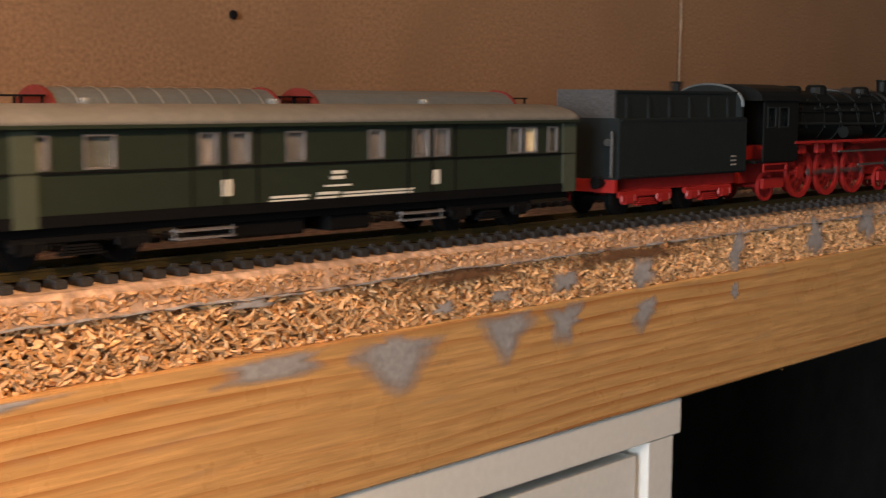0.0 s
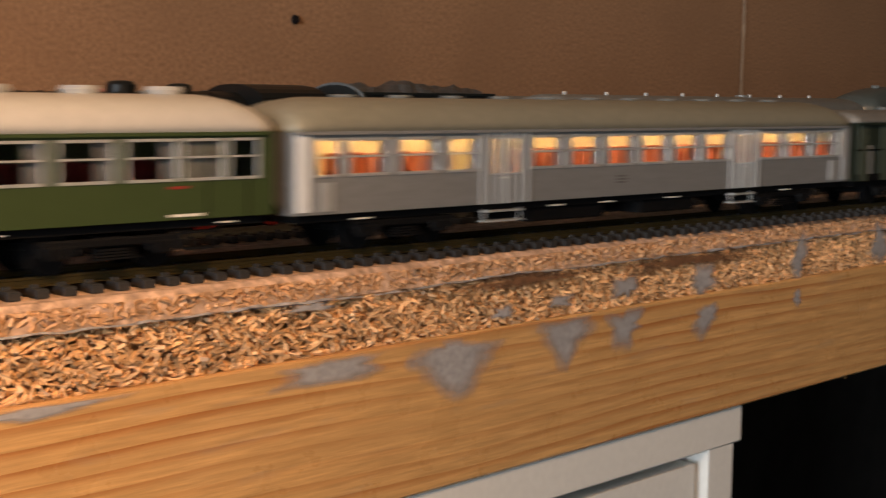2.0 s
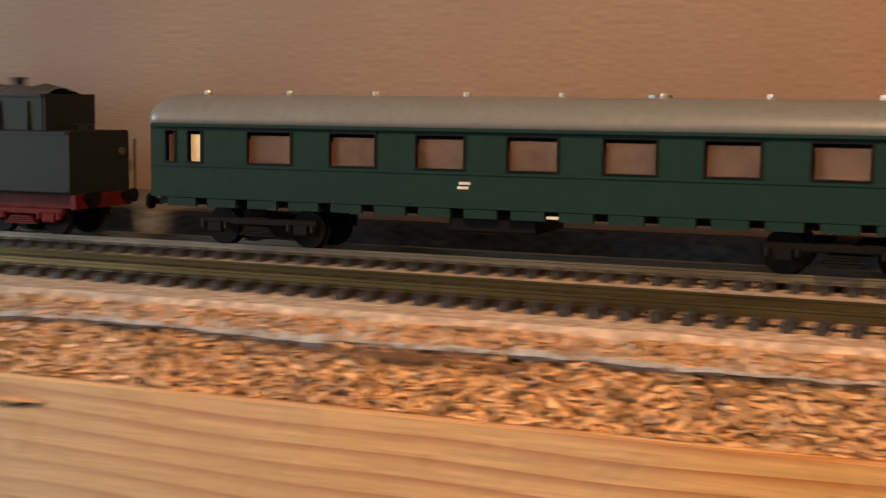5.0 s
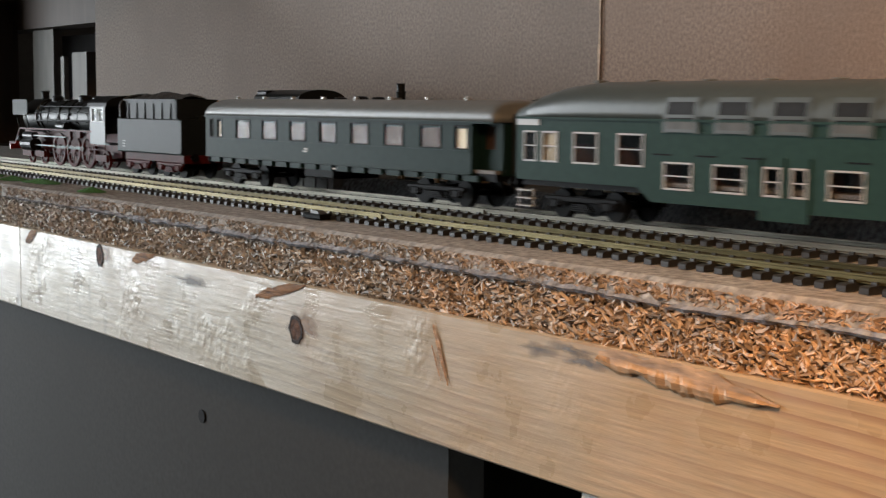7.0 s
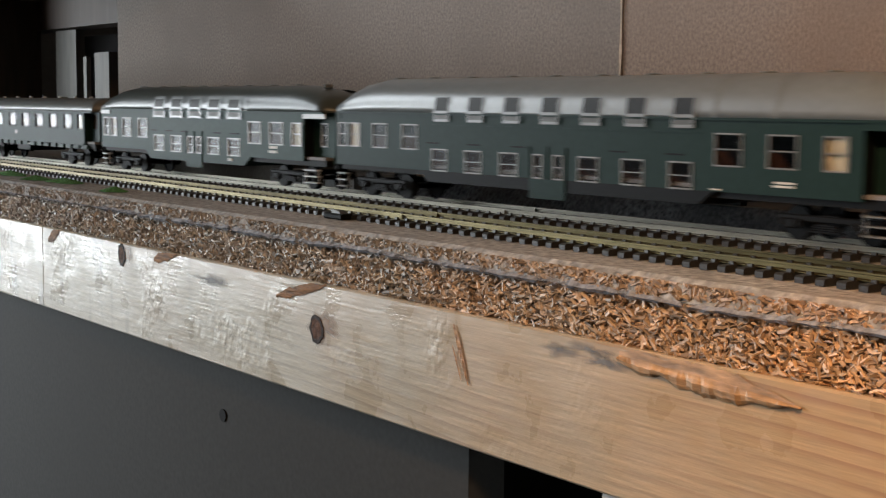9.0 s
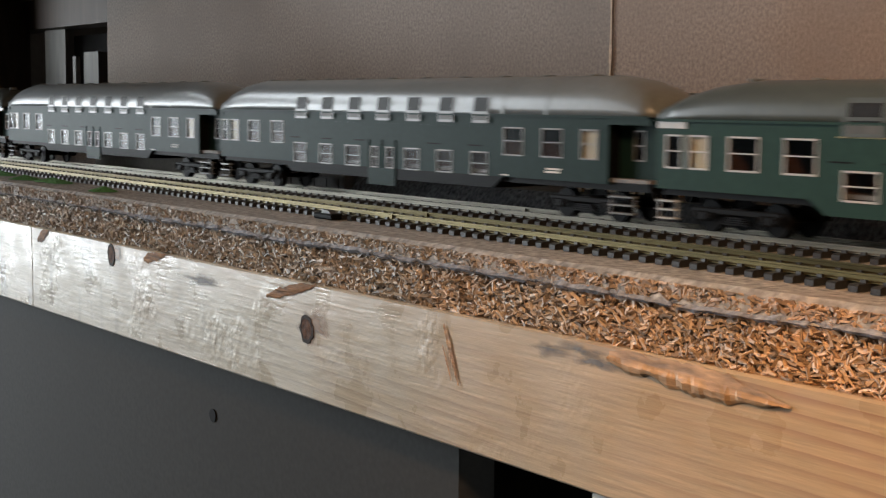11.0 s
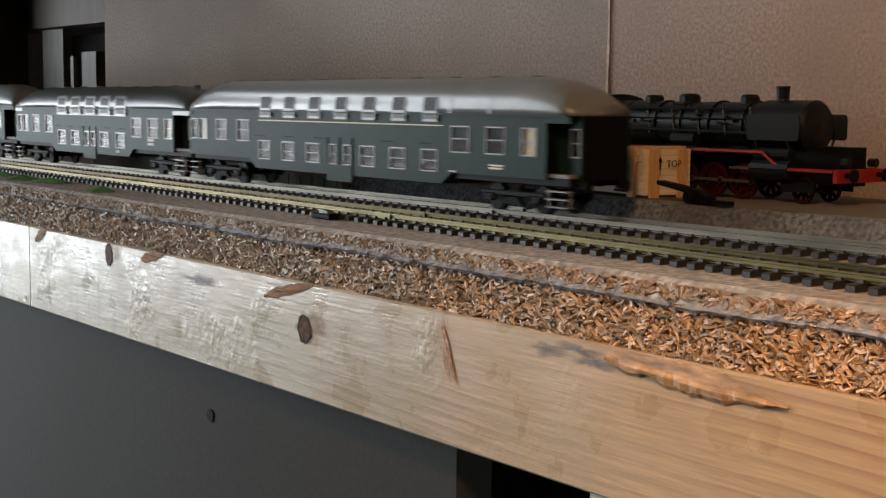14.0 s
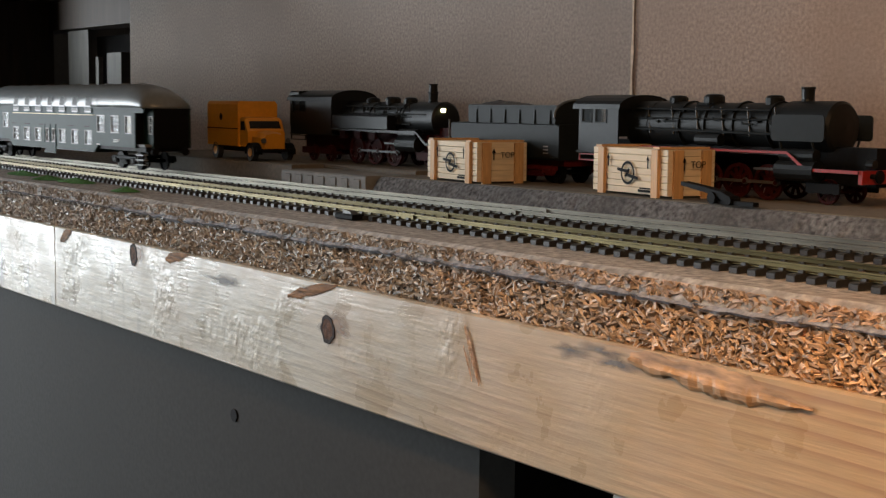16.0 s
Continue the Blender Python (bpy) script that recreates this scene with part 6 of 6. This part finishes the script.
def low_box(name, label, x0, x1, y0, y1, h, material, slots=0):
    ob = holder(name, label, "platform block")
    bm = bmesh.new()
    box(bm, x0, x1, y0, y1, 0.0, h, 0.0008)
    part("block", bm, material, ob)
    for k in range(slots):
        x = x0 + 0.008 + k * (x1 - x0 - 0.016) / max(1, slots - 1)
        bm = bmesh.new()
        box(bm, x - 0.003, x + 0.003, y0 - 0.0006, y0 + 0.0004, 0.0012, h - 0.0018, 0.0006)
        part("rib_panel", bm, material, ob)
    return ob


low_box("grey_ramp", "grey plastic loading ramp with ribbed side", -0.6950, -0.6060, 0.1200, 0.150, 0.0092, "concrete", 7)
low_box("deck_block", "brown-grey wooden block used as a loading deck", -0.95, -0.6035, 0.1505, 0.205, 0.0115, "deck")
low_box("deck_block", "brown-grey wooden block under the yellow truck", -0.95, -0.6970, 0.1280, 0.1500, 0.0115, "deck")

# parked locomotive with tender on the platform
PARKY = 0.1745
TRK = 0.0030
p_loco, _, _, _ = steam_loco("parked black freight locomotive with red underframe and smoke deflectors", (0.046, 0.0625, 0.079, 0.0955, 0.112), 0.0074, ((0.142, 0.0050),), (), 0.168,
                             cab=0.030, boiler_z=0.0300, boiler_r=0.0100, deflector=(0.1180, 0.1440, 0.0246, 0.0350), rz=0.0196, ch=0.0430, nose=0.0185, chim=0.007, wheel="shadedred", under="black", ramp=0.034)
p_loco.matrix_world = pose(-0.4860, PARKY, PZ + 0.0005)
p_tend = tender("parked dark blue-grey locomotive tender", 0.086, "tendergrey", True, 0.0115, 0.0287, 0.0375, 0.45, under="darkred")
p_tend.matrix_world = pose(-0.5830, PARKY, PZ + 0.0005)
t_loco = tank_loco()
t_loco.matrix_world = pose(-0.7626, 0.1790, 0.0119)
mail_truck(pose(-0.8130, 0.1460, 0.0117, 0, 0, -4))
crate("pale wooden crate with black stencilled ring and arrows", (0.0545, 0.0255, 0.0192), pose(-0.4523, 0.1396, PZ + 0.0004, 0, 0, -8), 1)
crate("pale wooden crate with faded stencil", (0.0520, 0.0290, 0.0190), pose(-0.5711, 0.1342, PZ + 0.0004, 0, 0, -8), 2)
for xa, rb, LL in ((0.2620, 8, 0.104), (0.3850, 0, 0.130)):
    hooded_wagon("parked goods wagon with a ribbed grey hood and red ends" if rb else "parked goods wagon with a smooth grey hood and red ends", LL, rb, pose(xa, 0.155, 0.0058))
low_box("parking_deck", "grey strip carrying the parked wagons", 0.20, 0.62, 0.138, 0.176, 0.0056, "concrete")

# black clamp lying against the crate
ob = holder("black_clamp", "small black metal spring clamp lying on the platform", "clamp")
bm = bmesh.new()
loft(bm, [[(x, y, z) for y, z in ((-0.0022, zz), (0.0022, zz), (0.0022, zz + t), (-0.0022, zz + t))] for x, zz, t in ((-0.015, 0.0062, 0.0016), (0.000, 0.0042, 0.0020), (0.009, 0.0020, 0.0030), (0.015, 0.0006, 0.0020))])
part("upper_jaw", bm, "black", ob)
bm = bmesh.new()
rod(bm, (0.004, -0.0030, 0.0024), (0.004, 0.0030, 0.0024), 0.0023, 14)
rod(bm, (0.013, -0.0026, 0.0019), (0.013, 0.0026, 0.0019), 0.0018, 14)
box(bm, 0.002, 0.026, -0.0015, 0.0015, 0.0002, 0.0018)
part("pivot", bm, "black", ob)
ob.matrix_world = pose(-0.3720, 0.1290, PZ + 0.0006, 0, 0, -6)

# turnout motor and bright screw beside the near track, moss tufts, dark mat
ob = holder("point_motor", "black point motor box with a bright contact beside the track", "point motor")
bm = bmesh.new()
box(bm, -0.007, 0.006, -0.0030, 0.0030, 0.0002, 0.0026, 0.0006)
part("motor_case", bm, "black", ob)
bm = bmesh.new()
loft(bm, [[(x, y, z) for y, z in ((-0.0020, 0.0020), (0.0020, 0.0020), (0.0014, h), (-0.0014, h))] for x, h in ((-0.004, 0.0026), (-0.002, 0.0040), (0.002, 0.0036), (0.004, 0.0026))])
part("contact", bm, "steel", ob, "bright metal contact")
ob.matrix_world = pose(-0.470, near_y(-0.47) - 0.0165, 0.0)
for cx, cy, rx in ((-0.86, 0.026, 0.030), (-0.765, 0.024, 0.028), (-0.675, 0.016, 0.014), (-0.80, 0.020, 0.02)):
    bm = bmesh.new()
    n = 22
    top = bm.verts.new((cx, cy, 0.0030))
    rim = [bm.verts.new((cx + rx * (0.8 + 0.4 * noise.noise((i * 0.9, cx * 9, 0))) * math.cos(2 * math.pi * i / n), cy + 0.0095 * (0.8 + 0.5 * noise.noise((i * 0.8, cx * 5, 3))) * math.sin(2 * math.pi * i / n), 0.0003)) for i in range(n)]
    for i in range(n):
        bm.faces.new((rim[i], rim[(i + 1) % n], top))
    tagged(part("moss_patch", bm, "moss"), "flat patch of green scatter on the board", "moss", "moss patches")
bm = bmesh.new()
tube(bm, [(0.0030, 0.0001), (0.0185, 0.0001), (0.0175, 0.0030), (0.0050, 0.0026)], 0.545, 1.5)
tagged(part("rubber_strip", bm, "rubber"), "black rubber strip lying beside the track", "strip")

# grey filler smears on the board edge
k = 100
for cx, cz, rx, rz in ((0.4110, -0.0165, 0.0105, 0.0060), (0.4760, -0.0135, 0.0075, 0.0090), (0.5430, -0.0110, 0.0090, 0.0105), (0.5930, -0.0105, 0.0085, 0.0110),
                       (0.6500, -0.0105, 0.0180, 0.0095), (0.3660, -0.0150, 0.0085, 0.0045), (0.3300, -0.0165, 0.0075, 0.0030), (0.3050, -0.0175, 0.0060, 0.0026),
                       (0.7300, -0.0100, 0.022, 0.010), (0.2300, -0.0082, 0.0090, 0.0014)):
    bm = bmesh.new()
    k += 1
    blob_patch(bm, cx, cz, rx, rz, -0.0006, k, 0.0, 34)
    tagged(part("edge_smear", bm, "filler", bpy.data.objects["chipboard_shelf"]), "grey filler smear")
# brown stain along the joint
M["brownstain"] = mat("brown_stain", (0.15, 0.068, 0.030), 0.8, vary=0.4, scale=300)
ragged(M["brownstain"], 0.55, 1.25, 0.85, 80.0)
for cx, cz, rx, rz in ((0.318, -0.0086, 0.042, 0.0022), (0.402, -0.0088, 0.055, 0.0034), (-0.120, -0.0085, 0.060, 0.0016)):
    bm = bmesh.new()
    k += 1
    blob_patch(bm, cx, cz, rx, rz, -0.0008, k, 0.0, 40)
    part("brown_stain", bm, "brownstain", bpy.data.objects["chipboard_shelf"], "dark brown stain along the joint")
# splinter under the rail
bm = bmesh.new()
for i in range(9):
    x = 0.500 + i * 0.0030
    rod(bm, (x, 0.001, BEAM + 0.0005), (x + random.uniform(-0.004, 0.004), 0.0, BEAM - random.uniform(0.0006, 0.0030)), 0.0004, 5, 0.0001)
part("splinters", bm, "scar", RAIL, "pale torn splinters")

# posts and frame beyond the left end of the wall
for nm, x0, x1, y0, y1, z0, z1, ma, la in (
        ("corner_post", -1.62, -1.535, 0.22, 0.30, 0.0, 0.42, "wood_dark", "dark brown wooden corner post"),
        ("left_post", -2.05, -1.76, 0.10, 0.30, -0.02, 0.42, "wood_dark", "dark brown wooden upright"),
        ("pale_upright", -1.490, -1.432, 0.30, 0.31, 0.0, 0.124, "wood_pale", "pale grey upright board"),
        ("pale_stub", -1.382, -1.345, 0.30, 0.31, 0.0, 0.098, "wood_pale", "pale grey short board"),
        ("brass_stub", -1.400, -1.392, 0.295, 0.30, 0.0, 0.094, "wood_pale", "thin yellowish stick")):
    slab(nm, x0, x1, y0, y1, z0, z1, ma, la, "post")
slab("header_board", -1.76, -1.15, 0.295, 0.33, 0.126, 0.42, "wood_dark", "dark brown header board", "board")
slab("niche_back", -1.76, -1.15, 0.42, 0.43, -0.02, 0.13, "dark", "niche behind the uprights, coloured dark for the shade in it", "niche")


# ---- trains in motion ----
A_ROWS = (0.0, 4.0, 8.0, 12.0, 16.0)
A_SPEED = 0.184
B_ROWS = ((0.0, 1.5037), (1.5, 1.1967), (3.7, 0.7220), (6.0, 0.2125), (7.0, 0.0036), (8.0, -0.2087), (9.0, -0.4210), (12.0, -1.0580), (12.5, -1.1609), (14.0, -1.4706), (14.5, -1.5726), (16.0, -1.8748))
A_HOME = 2.0


def on_near(x, turned=0):
    return pose(x, near_y(x), RT, 0, 0, TILT + turned)


def run_near(thing, x):
    walk(thing, [(t, on_near(x + A_SPEED * (t - A_HOME))) for t in A_ROWS])


def run_far(thing, x, turned=0):
    walk(thing, [(t, pose(x + s, FAR_Y, RT, 0, 0, turned)) for t, s in B_ROWS])


NEAR_TRAIN = [(express_coach("green express coach with cream-grey roof and destination plate", True), -0.3410),
              (express_coach("green express coach with cream-grey roof", False), -0.0575),
              (silver_coach(), 0.2280), (baggage_coach(), 0.5130)]
FAR_TRAIN = [(old_coach(), -0.6648), (double_decker(False), -0.4104), (double_decker(True), -0.1317), (double_decker(True), 0.1898),
             (double_decker(False, True), 0.5107), (double_decker(True, True), 0.7794)]


A_LOCO, A_WHEELS, A_RODS, A_R = steam_loco("black express locomotive with bright red frames and driving wheels", (0.0450, 0.0690, 0.0930), 0.0108, ((0.1190, 0.0055), (0.1420, 0.0055)), ((0.0180, 0.0060),), 0.170, cab=0.030)
B_LOCO, B_WHEELS, B_RODS, B_R = steam_loco("black express locomotive with large smoke deflectors and dark red wheels", (0.0450, 0.0690, 0.0930), 0.0108, ((0.1190, 0.0055), (0.1420, 0.0055)), ((0.0180, 0.0060),), 0.172,
                                           cab=0.026, deflector=(0.1330, 0.1600, 0.0330, 0.0435), edge="darkred", spin="far", wheel="darkred", under="darkred", boiler_z=0.0322, ch=0.0462)
A_TENDER = tender("plain blue-grey tender with bright red frames", 0.083, "tendergrey", True, 0.0130, 0.0345, 0.0440, 0.15, rear=0.0015)
B_TENDER = tender("dark grey tender heaped with coal on red bogies", 0.083, "tendergrey", True, 0.0130, 0.0328, 0.0438, 0.55, under="darkred", peaks=((0.050, 0.0085, 0.011), (0.069, 0.0050, 0.006)))
NEAR_TRAIN += [(A_TENDER, 0.7640), (A_LOCO, 0.8560)]
# the far engine runs to the left, so it and its tender are turned round
FAR_TURNED = [(B_TENDER, -0.6947), (B_LOCO, -0.7917)]


def spin(wheels, rods, r, way, step=2):
    """Turn the driving wheels and carry the rods round with them."""
    last = frame(16.0)
    crank = 0.0055
    rows = []
    for f in list(range(1, last, step)) + [last]:
        t = (f - 1) / FPS
        rows.append((t, way(t) / r))
    for w in wheels:
        x = w.location.x
        walk(w, [(t, pose(x, 0, r, 0, math.degrees(a), 0)) for t, a in rows])
    walk(rods, [(t, pose(crank * math.cos(a), 0, r - crank * math.sin(a))) for t, a in rows])


def far_way(t):
    for (ta, sa), (tb, sb) in zip(B_ROWS, B_ROWS[1:]):
        if t <= tb:
            break
    return -(sa + (sb - sa) * (t - ta) / (tb - ta))


def motions():
    for thing, x in FAR_TURNED:
        run_far(thing, x, 180)
    spin(A_WHEELS, A_RODS, A_R, lambda t: A_SPEED * t)
    spin(B_WHEELS, B_RODS, B_R, far_way)
    for thing, x in NEAR_TRAIN:
        run_near(thing, x)
    for thing, x in FAR_TRAIN:
        run_far(thing, x)


motions()
